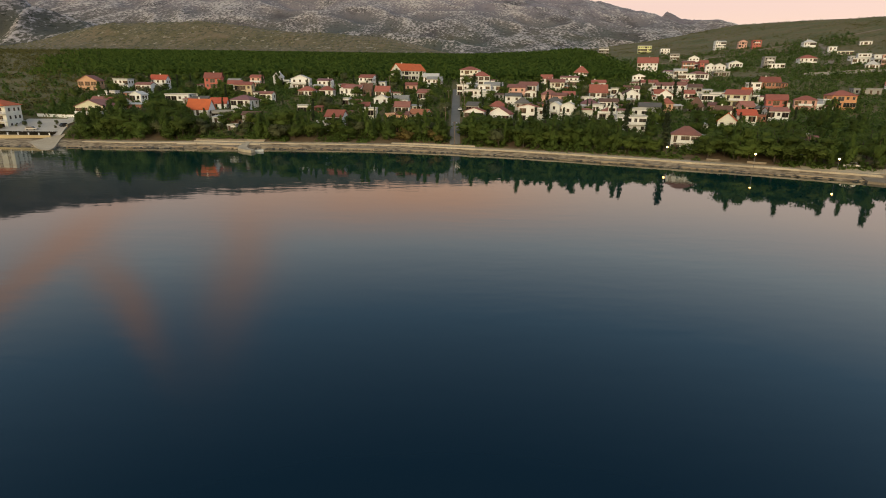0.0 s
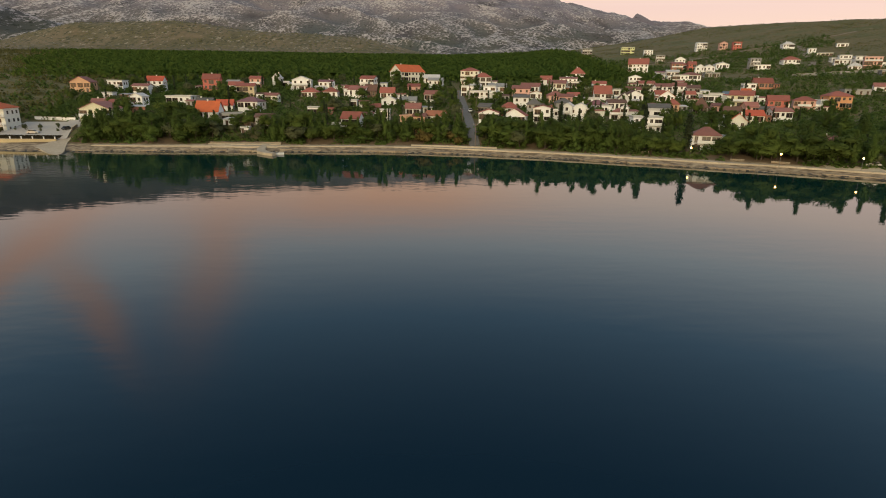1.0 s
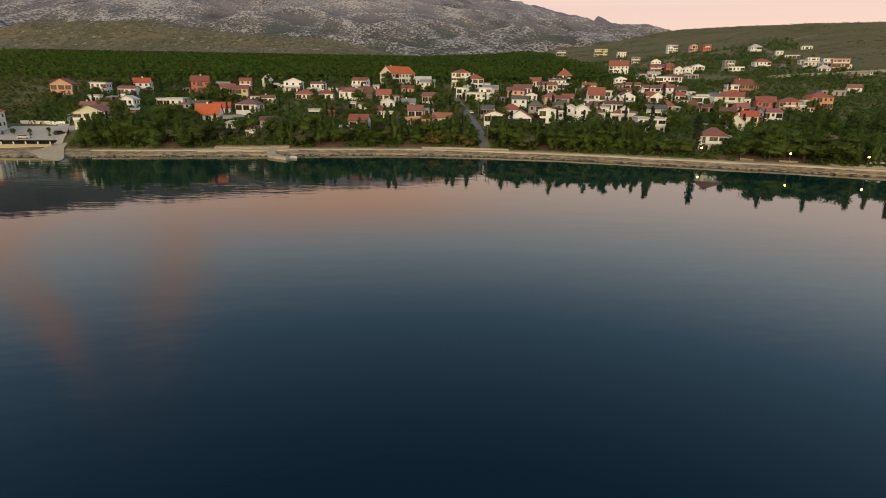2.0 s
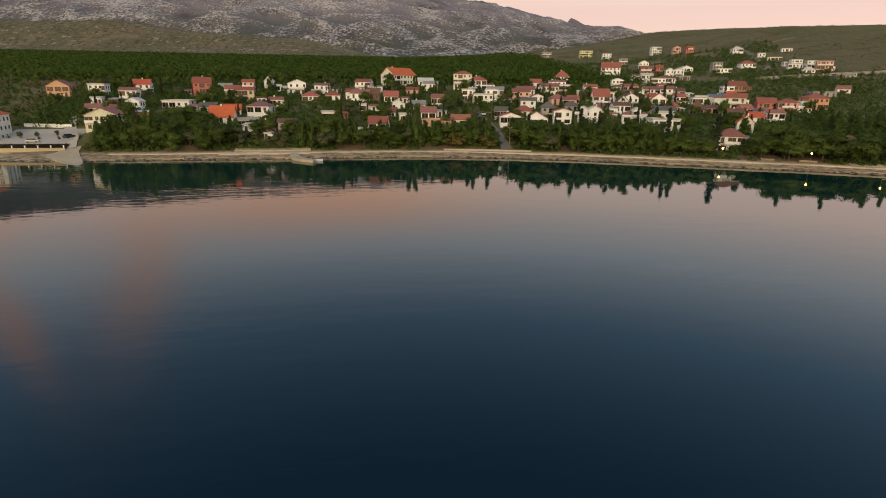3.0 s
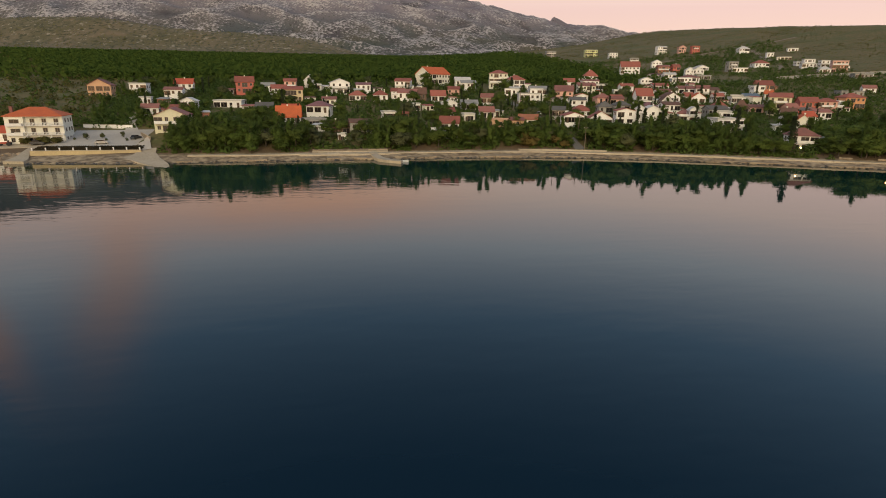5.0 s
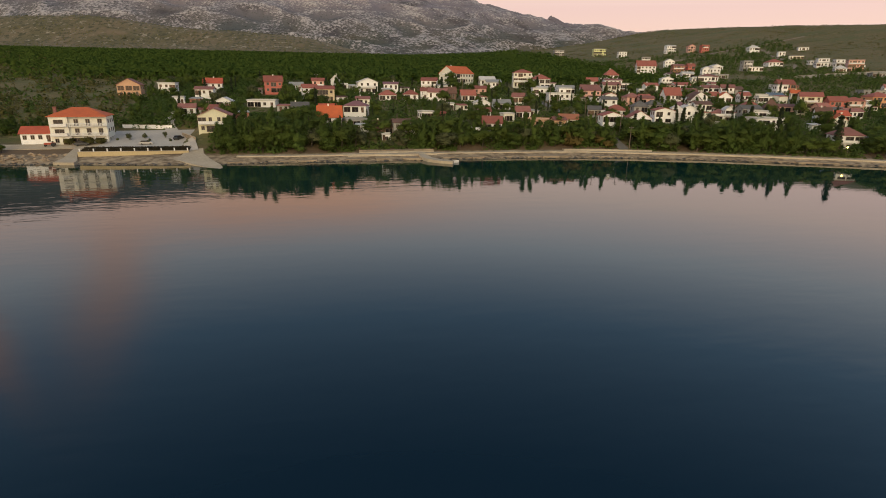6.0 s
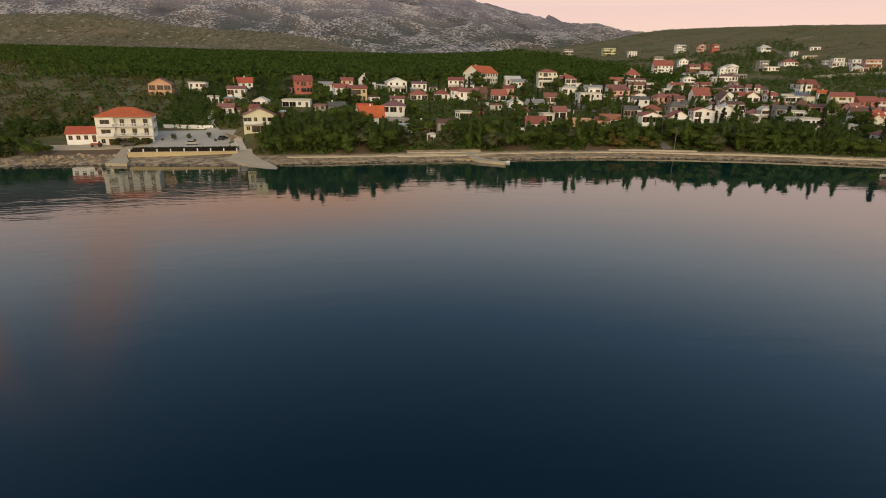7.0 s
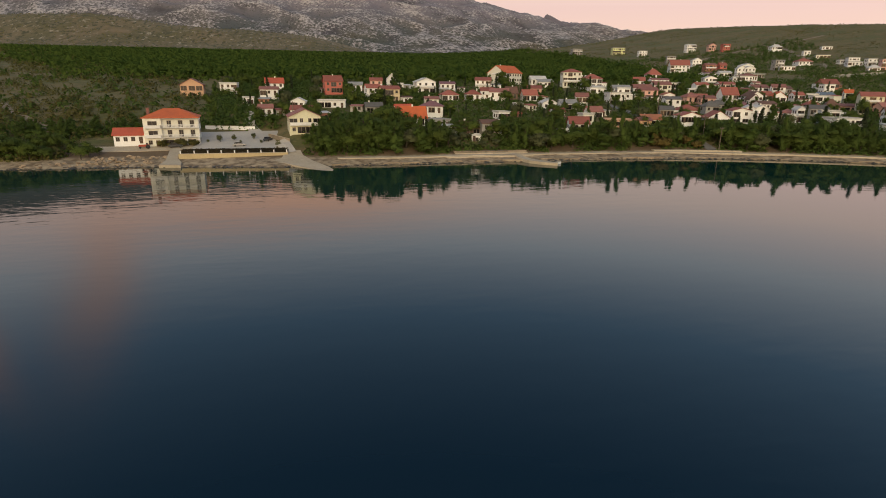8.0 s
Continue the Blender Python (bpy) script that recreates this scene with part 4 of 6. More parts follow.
house(98.5, 296.3, 19.5, 8.6, 2.5, "g", 2.8, "white", "brown", d=7.3, turn=-5)
house(126.0, 232.3, 12.7, 7.4, 1.5, "p", 2.4, "cream", "redorange", d=6.3, turn=-10)
house(317.7, 439.4, 45.8, 11.0, 2.8, "f", 0.0, "white", "white", d=9.3, turn=-30)
house(140.2, 315.2, 20.5, 8.3, 2.0, "f", 0.0, "white", "white", d=7.1, turn=-23)
house(149.3, 337.4, 23.4, 5.7, 2.4, "p", 1.7, "pink", "grey", d=5.5, turn=-9)
house(-61.8, 251.1, 13.0, 5.3, 1.4, "f", 0.0, "white", "white", d=5.5, turn=9)
house(252.9, 319.9, 25.7, 7.3, 3.1, "p", 2.2, "white", "redbrown", d=6.2, turn=-31)
house(298.9, 368.6, 35.8, 11.4, 2.0, "f", 0.0, "grey", "grey", d=9.7, turn=-26)
house(130.2, 184.5, 7.0, 2.3, 2.2, "f", 0.0, "white", "white", d=5.5, turn=-25)
house(12.3, 312.4, 22.6, 9.5, 3.2, "f", 0.0, "white", "white", d=8.1, turn=-13)
house(27.5, 315.2, 22.8, 9.6, 3.2, "p", 1.9, "white", "grey", d=8.2, turn=-13)
house(15.7, 295.8, 20.3, 10.8, 3.2, "f", 0.0, "white", "white", d=9.0, turn=-11)
house(39.6, 307.5, 21.9, 9.5, 3.2, "p", 1.9, "pink", "redbrown", d=8.1, turn=-14)
house(66.1, 335.8, 25.0, 10.4, 3.2, "p", 2.1, "cream", "redbrown", d=8.9, turn=-12)
house(127.9, 374.4, 29.7, 7.9, 3.2, "g", 1.6, "white", "pale", d=6.7, turn=-16)
house(96.5, 311.3, 21.9, 8.3, 3.2, "f", 0.0, "white", "white", d=7.0, turn=-13)
house(103.7, 313.0, 22.1, 8.3, 3.2, "p", 1.7, "white", "redbrown", d=7.1, turn=-10)
house(57.7, 282.1, 18.5, 7.1, 3.2, "p", 1.4, "pink", "redbrown", d=6.0, turn=-15)
house(77.6, 263.9, 16.3, 8.2, 3.2, "p", 1.6, "white", "brown", d=6.9, turn=-9)
house(70.9, 281.2, 17.7, 6.8, 2.6, "f", 0.0, "white", "pale", d=5.8, turn=-9)
house(79.1, 344.4, 25.8, 7.9, 3.2, "f", 0.0, "white", "white", d=6.7, turn=-9)
house(46.2, 298.5, 19.8, 6.2, 2.6, "g", 1.2, "white", "orangebrown", d=5.5, turn=-9)
house(-76.3, 222.9, 10.6, 6.4, 3.2, "p", 1.3, "grey", "brown", d=5.5, turn=1)
house(-86.9, 278.8, 17.5, 6.1, 2.6, "p", 1.2, "cream", "redbrown", d=5.5, turn=-2)
house(-30.5, 237.6, 12.8, 4.7, 2.8, "f", 0.0, "cream", "white", d=5.5, turn=-1)
house(162.5, 383.2, 31.3, 10.5, 3.2, "f", 0.0, "white", "white", d=8.9, turn=-17)
house(127.7, 327.2, 24.0, 9.7, 3.2, "p", 1.9, "white", "redbrown", d=8.2, turn=-12)
house(142.3, 325.0, 23.3, 10.1, 2.8, "p", 2.0, "grey", "brown", d=8.6, turn=-17)
house(138.8, 294.5, 19.6, 8.2, 2.8, "f", 0.0, "white", "white", d=7.0, turn=-10)
house(146.0, 244.5, 13.9, 8.5, 3.0, "p", 1.7, "white", "redbrown", d=7.2, turn=-8)
house(214.9, 483.9, 41.8, 10.6, 3.0, "p", 2.1, "white", "red", d=9.0, turn=-12)
house(240.2, 473.8, 42.4, 10.5, 2.8, "g", 2.1, "white", "pale", d=8.9, turn=-11)


def wing(x, y, eave, w, d, turn, side, wall):
    """A lower flat-roofed wing beside a house, with a terrace and its parapet on top."""
    m = pose(x, y, 0, 0, 0, turn) @ pose(side * (w / 2 + 0.03), 0.4, 0)
    ww, dd = side_rnd.uniform(2.6, 4.6), d * side_rnd.uniform(0.5, 0.8)
    c = m @ Vector((side * ww / 2, 0, 0))
    top = eave - side_rnd.choice((1.1, 2.7, 2.9))
    foot = min(ground_z(c.x, c.y), ground_z(c.x, c.y + dd)) - 0.4
    if top - foot < 2.6 or any(abs(c.x - a) < ww / 2 + h and -dd < b - c.y < dd and abs(a - x) > 0.5 for a, b, h, q, e in HOMES):
        return
    t = thing("annex", pose(c.x, c.y, foot, 0, 0, turn), f"low {NAMES[wall]} annex with a roof terrace beside a house", "annex", "annexes of the houses")
    H = top - foot
    part("wall", boxes((-ww / 2, ww / 2, 0, dd, 0, H)), WALLS[wall], t)
    part("terrace", boxes((-ww / 2 - 0.12, ww / 2 + 0.12, -0.5, dd, H + 0.003, H + 0.16)), TILES["white"], t)
    p = part("parapet", u_prism(ww, dd, 0.12, 0, 0.75), PLASTER, t)
    p.location = (0, dd - 0.02, H + 0.163)
    add_window(t, OPEN_SHADE if ww > 3.2 and side_rnd.random() < 0.6 else WIN, pose(0, -0.02, H - 2.3 if ww > 3.2 else H - 1.7))
    HOMES.append((c.x, c.y, ww / 2, top - 1.6, dd))


side_rnd = random.Random(23)
for row in list(PLOTS):
    if side_rnd.random() < 0.5 and row[0] > -139 and row[1] < 400:
        wing(*row[:6], side_rnd.choice((-1, 1)), row[6])

# ---- trees and shrubs ----
rng = np.random.default_rng(11)


def tuft_corners(p, d, size, spread):
    """Four corners for each tuft at p, lying roughly across d and turned outwards."""
    n = len(p)
    nrm = d + spread * rng.normal(size=(n, 3))
    nrm *= np.sign(np.sum(nrm * d, axis=1, keepdims=True)) + 1e-9
    u = np.cross(nrm, rng.normal(size=(n, 3)))
    u /= np.linalg.norm(u, axis=1)[:, None] + 1e-9
    v = np.cross(nrm, u)
    v /= np.linalg.norm(v, axis=1)[:, None] + 1e-9
    s = size * rng.uniform(0.55, 1.25, (n, 1))
    return np.stack([p - u * s, p - v * s * 0.6, p + u * s, p + v * s * 0.6], 1).reshape(-1, 3)


def unit(d):
    return d / (np.linalg.norm(d, axis=1)[:, None] + 1e-9)


def crown_normals(d, p, heart):
    return unit(0.42 * d + 0.55 * unit(p - heart) + 0.08 * rng.normal(size=p.shape) + np.array((0, -0.10, 0.45)))


bm = bmesh.new()
bmesh.ops.create_icosphere(bm, subdivisions=1, radius=1.0)
bm.verts.ensure_lookup_table()
CLUMP, CLUMP_FACES = np.array([v.co[:] for v in bm.verts]), [[v.index for v in f.verts] for f in bm.faces]
bm.free()


def leaf_cloud(blobs, size):
    """Small leafy tufts on and in ellipsoids: rows of (centre, radii, count). Vertices, faces, and normals that follow the lumps."""
    V, N, cores = [], [], []
    heart = np.mean([np.array(c) for c, r, n in blobs], axis=0)
    for c, r, n in blobs:
        n = int(1.6 * n)
        d = unit(rng.normal(size=(n, 3)))
        p = np.array(c) + d * np.array(r) * (rng.random((n, 1)) ** 0.45)
        V.append(tuft_corners(p, d, size, 0.6))
        N.append(np.repeat(crown_normals(d, p, heart), 4, 0))
        # the dense inside of the clump
        turn = np.array(Euler(rng.uniform(0, 6, 3)).to_matrix())
        d = CLUMP @ turn
        cores.append((np.array(c) + d * np.array(r) * rng.uniform(0.40, 0.66, (12, 1)), d))
    faces = np.arange(sum(len(v) for v in V)).reshape(-1, 4).tolist()
    for p, d in cores:
        o = sum(len(v) for v in V)
        V.append(p)
        N.append(crown_normals(d, p, heart))
        faces += [[k + o for k in f] for f in CLUMP_FACES]
    return np.concatenate(V).tolist(), faces, np.concatenate(N).tolist()


def pine_blobs(h, r, k):
    out = []
    for i in range(k):
        f = (i + 0.5) / k
        z = h * (0.09 + 0.84 * f)
        rr = r * (1.0 - 0.80 * f ** 1.9) * rng.uniform(0.55, 1.05)
        a = rng.uniform(0, 6.28)
        off = rr * rng.uniform(0.25, 0.75)
        out.append(((off * math.cos(a), off * math.sin(a), z), (0.46 * r * (1 - 0.55 * f), 0.46 * r * (1 - 0.55 * f), 0.125 * h), int(105 - 40 * f)))
    out.append(((0, 0, h * 0.95), (0.22 * r, 0.22 * r, 0.09 * h), 40))
    out.append(((0, 0, h * 0.42), (0.60 * r, 0.60 * r, 0.36 * h), 230))
    return out


def round_blobs(h, r, k):
    out = [((0, 0, h * 0.52), (0.66 * r, 0.66 * r, 0.40 * h), 260)]
    for i in range(k):
        a, e = rng.uniform(0, 6.28), rng.uniform(-0.6, 1.0)
        out.append(((0.6 * r * math.cos(a), 0.6 * r * math.sin(a), h * (0.54 + 0.28 * e)), (0.45 * r, 0.45 * r, 0.15 * h), 95))
    return out


def slim_blobs(h, r, k):
    return [((rng.uniform(-0.1, 0.1), rng.uniform(-0.1, 0.1), h * (0.10 + 0.86 * (i + 0.5) / k)), (r * (0.55 + 0.6 * math.sin(math.pi * min(1, 0.25 + 0.75 * i / k))), r * (0.55 + 0.6 * math.sin(math.pi * min(1, 0.25 + 0.75 * i / k))), 0.6 * h / k), 70) for i in range(k)]


KINDS = {  # blobs, height, radius, blob count, foliage, trunk radius, leaf size, words, name
    "pine": (pine_blobs, 9.0, 3.4, 15, PINE, 0.20, 0.21, "dark green Aleppo pine with a dense ragged crown", "pine_tree", "pine"),
    "broad": (round_blobs, 7.0, 3.1, 11, LEAFY, 0.18, 0.215, "round-crowned green garden tree among the houses", "garden_tree", "tree"),
    "olive": (round_blobs, 5.0, 2.4, 9, OLIVE, 0.16, 0.20, "grey-green olive tree with a loose round crown", "olive_tree", "tree"),
    "cypress": (slim_blobs, 9.0, 0.75, 8, CYPRESS, 0.14, 0.23, "slender almost black cypress standing upright", "cypress_tree", "cypress"),
    "autumn": (round_blobs, 4.2, 2.2, 8, AUTUMN, 0.12, 0.32, "low tree with yellowing autumn leaves", "autumn_tree", "tree"),
    "bush": (round_blobs, 2.6, 1.9, 7, SCRUB, 0.10, 0.22, "low dense dark green bush on dry ground", "bush", "bush"),
}
MADE = {}


def build_tree(kind):
    blobs, h, r, k, leaves, tr, size, words, name, cat = KINDS[kind]
    t = thing(name, Matrix(), words, cat, "trees along the shore and in the gardens")
    bm = bmesh.new()
    tube(bm, (0, 0, -0.5), (0.06 * r, 0.03 * r, h * 0.5), tr, tr * 0.6)
    tube(bm, (0.06 * r, 0.03 * r, h * 0.48), (0, 0, h * 0.9), tr * 0.6, tr * 0.15, 6)
    for i in range(5):
        a, z = i * 2.4 + rng.uniform(0, 1), h * (0.28 + 0.11 * i)
        q = 0.55 * r * (1 - 0.1 * i)
        tube(bm, (0.03 * r, 0, z), (q * math.cos(a), q * math.sin(a), z + 0.12 * h), tr * 0.4, tr * 0.12, 5)
    part("trunk", bm, BARK, t)
    part("crown", leaf_cloud(blobs(h, r, k), size), leaves, t)
    return t


def tree(kind, x, y, h, fat=1.0):
    """One tree of that height; every kind has a few forms, which repeat turned and scaled."""
    form = (kind, rnd.randrange(4))
    s = h / KINDS[kind][1]
    sx = s * fat * rnd.uniform(0.88, 1.12)
    m = pose(x, y, ground_z(x, y) - 0.1, 0, 0, rnd.uniform(0, 360)) @ Matrix.Diagonal((sx, sx, s, 1))
    if form not in MADE:
        MADE[form] = build_tree(kind)
        MADE[form].matrix_basis = m
        return MADE[form]
    base = MADE[form]
    made = copy_thing(base, Matrix())
    made.matrix_basis = m
    return made


def view_limit(x, y, r):
    """How high a crown at (x, y) may reach without hiding the sea from the houses behind it."""
    top = 99.0
    for hx, hy, hw, z, d in HOMES:
        gap = hy - y
        if -d - r < gap < r + 1 and abs(hx - x) < hw + r * 0.7 and gap < 0:
            return -1.0
        if 0 <= gap < 55 and abs(hx - x + 0.12 * gap) < hw + r * 0.6:
            top = min(top, z + 0.7 + (24 - z) / 290 * gap)
    return top


PLACED = []


def plant(kind, x, y, h, fat=1.0, near=2.6, least=0.38):
    r = KINDS[kind][2] * h / KINDS[kind][1] * fat
    g = ground_z(x, y)
    h2 = min(h, view_limit(x, y, r) - g + rnd.choice((0.3, 1.4, 2.6, 4.0, 7.0)) * (1 if y - shore(x) < 32 else 0.5))
    if h2 < least * h or any(abs(x - a) < near and abs(y - b) < near and math.hypot(x - a, y - b) < near for a, b in PLACED):
        return False
    if abs(x - street_x(y)) < 3.4 and y < 335 or on_road(x, y):
        return False
    PLACED.append((x, y))
    tree(kind, x, y, h2, fat * (h / h2) ** 0.5)
    return True


def street_x(y):
    return 4.5 + 0.025 * (y - 200)


def on_road(x, y):
    return -183 < x < -143 and 205 < y < 246


# hotel ground kept clear
HOMES.append((-184.5, 226, 10.5, 3.5, 13))
HOMES.append((-199, 226, 5.5, 3.5, 8))


def belt(kind, x0, x1, s0, s1, n, h0, h1, fat=1.0, near=2.6):
    for i in range(n):
        x = rnd.uniform(x0, x1)
        one = rnd.choice(("pine", "pine", "pine", "broad", "broad", "olive")) if kind == "mixed" else kind
        plant(one, x, shore(x) + rnd.uniform(s0, s1), rnd.uniform(h0, h1) * (0.7 if one == "olive" else 1), fat * rnd.uniform(0.85, 1.25), near)


# single trees that stand out
tree("cypress", 73.6, 183.5, 13.0, 1.25)
tree("cypress", 66.5, 203, 13.5, 0.9)
for px, py, ph in ((-27.0, 352.0, 7.5), (-24.0, 349.0, 6.0), (-13.5, 357.0, 8.0), (-10.0, 358.5, 6.5)):
    tree("pine", px, py, ph, 0.9)
for px, py, ph in ((46.5, 194, 8.5), (49.5, 191, 9.0), (52.5, 190, 8.6), (55.0, 187.5, 8.0), (48.0, 199, 8.8), (52.0, 197, 8.2), (58.5, 186.5, 6.5), (62.0, 184.0, 6.8), (65.5, 182.5, 6.2), (61.0, 190.0, 7.0), (68.5, 181.5, 5.5), (44.0, 198, 9.2)):
    tree("pine" if px < 57 else "broad", px, py, ph, 1.15)
for px, py, ph in ((70.0, 206.0, 4.6), (76.5, 205.0, 4.2), (81.0, 176.5, 3.6), (86.0, 177.5, 3.4)):
    tree("broad", px, py, ph, 1.1)
# trees before the two flat-roofed houses
for px, py, ph in ((61.0, 205.0, 8.5), (57.5, 202.5, 8.0), (64.5, 208.0, 7.5), (59.0, 210.0, 8.5), (73.0, 224.0, 7.0), (69.5, 221.5, 6.5), (76.0, 227.0, 6.0)):
    tree("broad", px, py, ph, 1.2)
for px, py, ph in ((0.2, 208.5, 6.0), (-0.6, 214.0, 6.5), (0.0, 220.5, 6.0), (0.6, 227.0, 5.5), (1.0, 234.0, 5.0)):
    tree("broad", px, py, ph, 0.85)
for px, py, ph in ((-137.0, 211.0, 8.6), (-139.0, 215.5, 7.6), (-134.5, 210.0, 9.6), (-135.5, 217.0, 9.0), (-131.5, 212.0, 10.2), (-128.5, 210.5, 9.4)):
    tree("pine", px, py, ph, 1.15)
PLACED.extend(((73.6, 183.5), (66.5, 203), (-137.0, 211.0), (-134.5, 210.0), (-131.5, 212.0)))
# the pine belt between promenade and gardens
belt("mixed", -138, -93, 13.2, 19, 120, 7.5, 11.0, 1.4, 4.3)
belt("mixed", -136, -95, 20, 30, 60, 7.5, 10.5, 1.3, 4.2)
belt("olive", -92, -76, 14, 26, 14, 4.0, 5.5)
belt("mixed", -75, -36, 12.5, 19, 90, 6.5, 10.5, 1.4, 4.4)
belt("broad", -90, -36, 18, 32, 40, 5.5, 8.0, 1.1)
belt("mixed", -35, -17, 13, 22, 40, 6.5, 10.0, 1.4, 4.4)
belt("autumn", -16, 2, 12, 20, 7, 3.5, 5.0)
belt("mixed", -17, 1.5, 14, 24, 22, 6.0, 8.5, 1.3, 3.2)
belt("olive", -16, 3, 14, 26, 10, 4.0, 6.0)
belt("broad", -18, 2, 18, 30, 14, 5.0, 7.0)
belt("mixed", 8, 47, 13.2, 25, 110, 7.5, 11.5, 1.4, 4.3)
belt("broad", 10, 52, 22, 36, 30, 6.5, 8.5, 1.1)
belt("broad", 52, 70, 16, 28, 16, 5.0, 7.0)
belt("broad", 83, 112, 14, 30, 60, 7.0, 10.5, 1.2, 2.5)
belt("mixed", 95, 150, 24, 60, 110, 6.0, 11.0, 1.3, 3.4)
belt("olive", 104, 126, 15, 24, 12, 4.0, 5.5)
belt("pine", 150, 235, 20, 120, 80, 7.0, 11.0, 1.2, 4.0)
# taller single pines standing out of the belt
x = -137.0
while x < 128:
    px, py = x + rnd.uniform(-1.4, 1.4), shore(x) + rnd.uniform(13.5, 18)
    g = ground_z(px, py)
    ph = min(rnd.uniform(8.5, 13.0), max(6.0, view_limit(px, py, 1.2) - g + rnd.uniform(1.5, 4.5)))
    if abs(px - street_x(py)) > 4.5 and not 63 < px < 90 and not -93 < px < -74 and view_limit(px, py, 1.0) > 0:
        tree("pine", px, py, ph, 0.74)
    x += rnd.uniform(3.2, 6.5)
# left of the hotel
belt("broad", -250, -214, 7, 22, 26, 4.5, 7.0, 1.2)
belt("broad", -212, -203, 9, 16, 7, 3.5, 5.5, 1.1)
belt("pine", -240, -196, 34, 46, 60, 3.6, 5.4, 1.5, 2.2)
belt("olive", -262, -236, 30, 60, 16, 3.0, 4.5, 1.4)
# along the street
for i in range(16):
    y = 212 + 7.5 * i
    for side in (-5.2, 5.4):
        plant(rnd.choice(("broad", "olive", "broad", "cypress")), street_x(y) + side + rnd.uniform(-0.8, 0.8), y + rnd.uniform(-2, 2), rnd.uniform(4.0, 6.5), 1.0, 3.0, 0.4)
# dark conifers beside the houses
for hx, hy, hw, hz, hd in list(HOMES[:-2]):
    if hy < 390:
        for i in range(rnd.choice((1, 1, 2, 2))):
            x, y = hx + rnd.choice((-1, 1)) * (hw + rnd.uniform(-2.2, 2.2)), hy - rnd.uniform(1.4, 5.0)
            g = ground_z(x, y)
            if any(abs(x - a) < c and -1.2 < y - b < e for a, b, c, q, e in HOMES) or abs(x - street_x(y)) < 3.4 or on_road(x, y) or y - shore(x) < 24:
                continue
            if math.hypot(x - 73.6, y - 183.5) > 6:
                PLACED.append((x, y))
                tree(rnd.choice(("cypress", "pine", "cypress", "broad")), x, y, max(3.5, min(9.5, hz - g + rnd.uniform(2.0, 5.4))), rnd.uniform(0.8, 1.3))
# gardens of the village
for i in range(380):
    y = rnd.uniform(222, 372)
    x = rnd.uniform(-185, 60 + 0.8 * (y - 222))
    kind = rnd.choice(("pine", "broad", "broad", "pine", "olive", "cypress", "broad"))
    plant(kind, x, y, rnd.uniform(4.0, 7.5) * (1.15 if kind == "cypress" else 1), 1.0, 4.2, 0.5)


def scatter(name, words, cat, spots, material, per, size):
    """What nobody could count: tufts heaped into one object, (x, y, z, radius, height) each."""
    a = np.repeat(np.array(spots), per, axis=0)
    c, r, h = a[:, :3], a[:, 3:4], a[:, 4:5]
    d = unit(rng.normal(size=(len(a), 3)))
    d[:, 2] = np.abs(d[:, 2]) * 1.1 - 0.1
    p = c + d * np.hstack((r, r, h)) * rng.uniform(0.55, 1.0, (len(a), 1))
    p[:, :2] = c[:, :2] + (p[:, :2] - c[:, :2]) * (1 - 0.55 * np.clip((p[:, 2:3] - c[:, 2:3]) / h, 0, 1))
    V = tuft_corners(p, d, size * r, 0.5)
    N = np.repeat(unit(0.7 * d + 0.08 * rng.normal(size=(len(a), 3)) + np.array((0, -0.1, 0.6))), 4, 0)
    n = len(V) // 4
    me = bpy.data.meshes.new(name)
    me.vertices.add(len(V))
    me.vertices.foreach_set("co", V.ravel())
    me.loops.add(len(V))
    me.loops.foreach_set("vertex_index", np.arange(len(V)))
    me.polygons.add(n)
    me.polygons.foreach_set("loop_start", np.arange(n) * 4)
    me.polygons.foreach_set("loop_total", np.full(n, 4))
    me.update(calc_edges=True)
    me.polygons.foreach_set("use_smooth", np.ones(n, dtype=bool))
    me.normals_split_custom_set_from_vertices(N.tolist())
    me.materials.append(material)
    return tagged(new(name, me), words, cat, kind="stuff")


PLOT_CELLS = {}
for home in HOMES:
    for ci in (-1, 0, 1):
        for cj in (-1, 0, 1):
            PLOT_CELLS.setdefault((int(home[0] // 25) + ci, int(home[1] // 25) + cj), []).append(home)


def clear(x, y):
    return all(not (abs(x - hx) < hw + 2 and -3 < y - hy < d + 2) for hx, hy, hw, z, d in PLOT_CELLS.get((int(x // 25), int(y // 25)), ()))


wood, scrub, slope, hills, yard = [], [], [], [], []
y = 376.0
while y < 1285:
    step = 5.2 + 0.0025 * (y - 376)
    x = -0.55 * y - 20 - 45 - 60 * noise.noise((y * 0.008, 2, 2))
    while x < 95 + 0.14 * y:
        px, py = x + rnd.uniform(-3, 3), y + rnd.uniform(-3, 3)
        if clear(px, py) and noise.noise((px * 0.012, py * 0.012, 7)) > -0.5 and (px > -0.55 * y - 20 or rnd.random() < 0.55):
            h = 7.4 + 1.6 * noise.noise((px * 0.02, py * 0.012, 1)) + rnd.uniform(-0.7, 0.7)
            wood.append((px, py, ground_z(px, py) - 0.5, 0.58 * h, h))
        x += step
    y += step
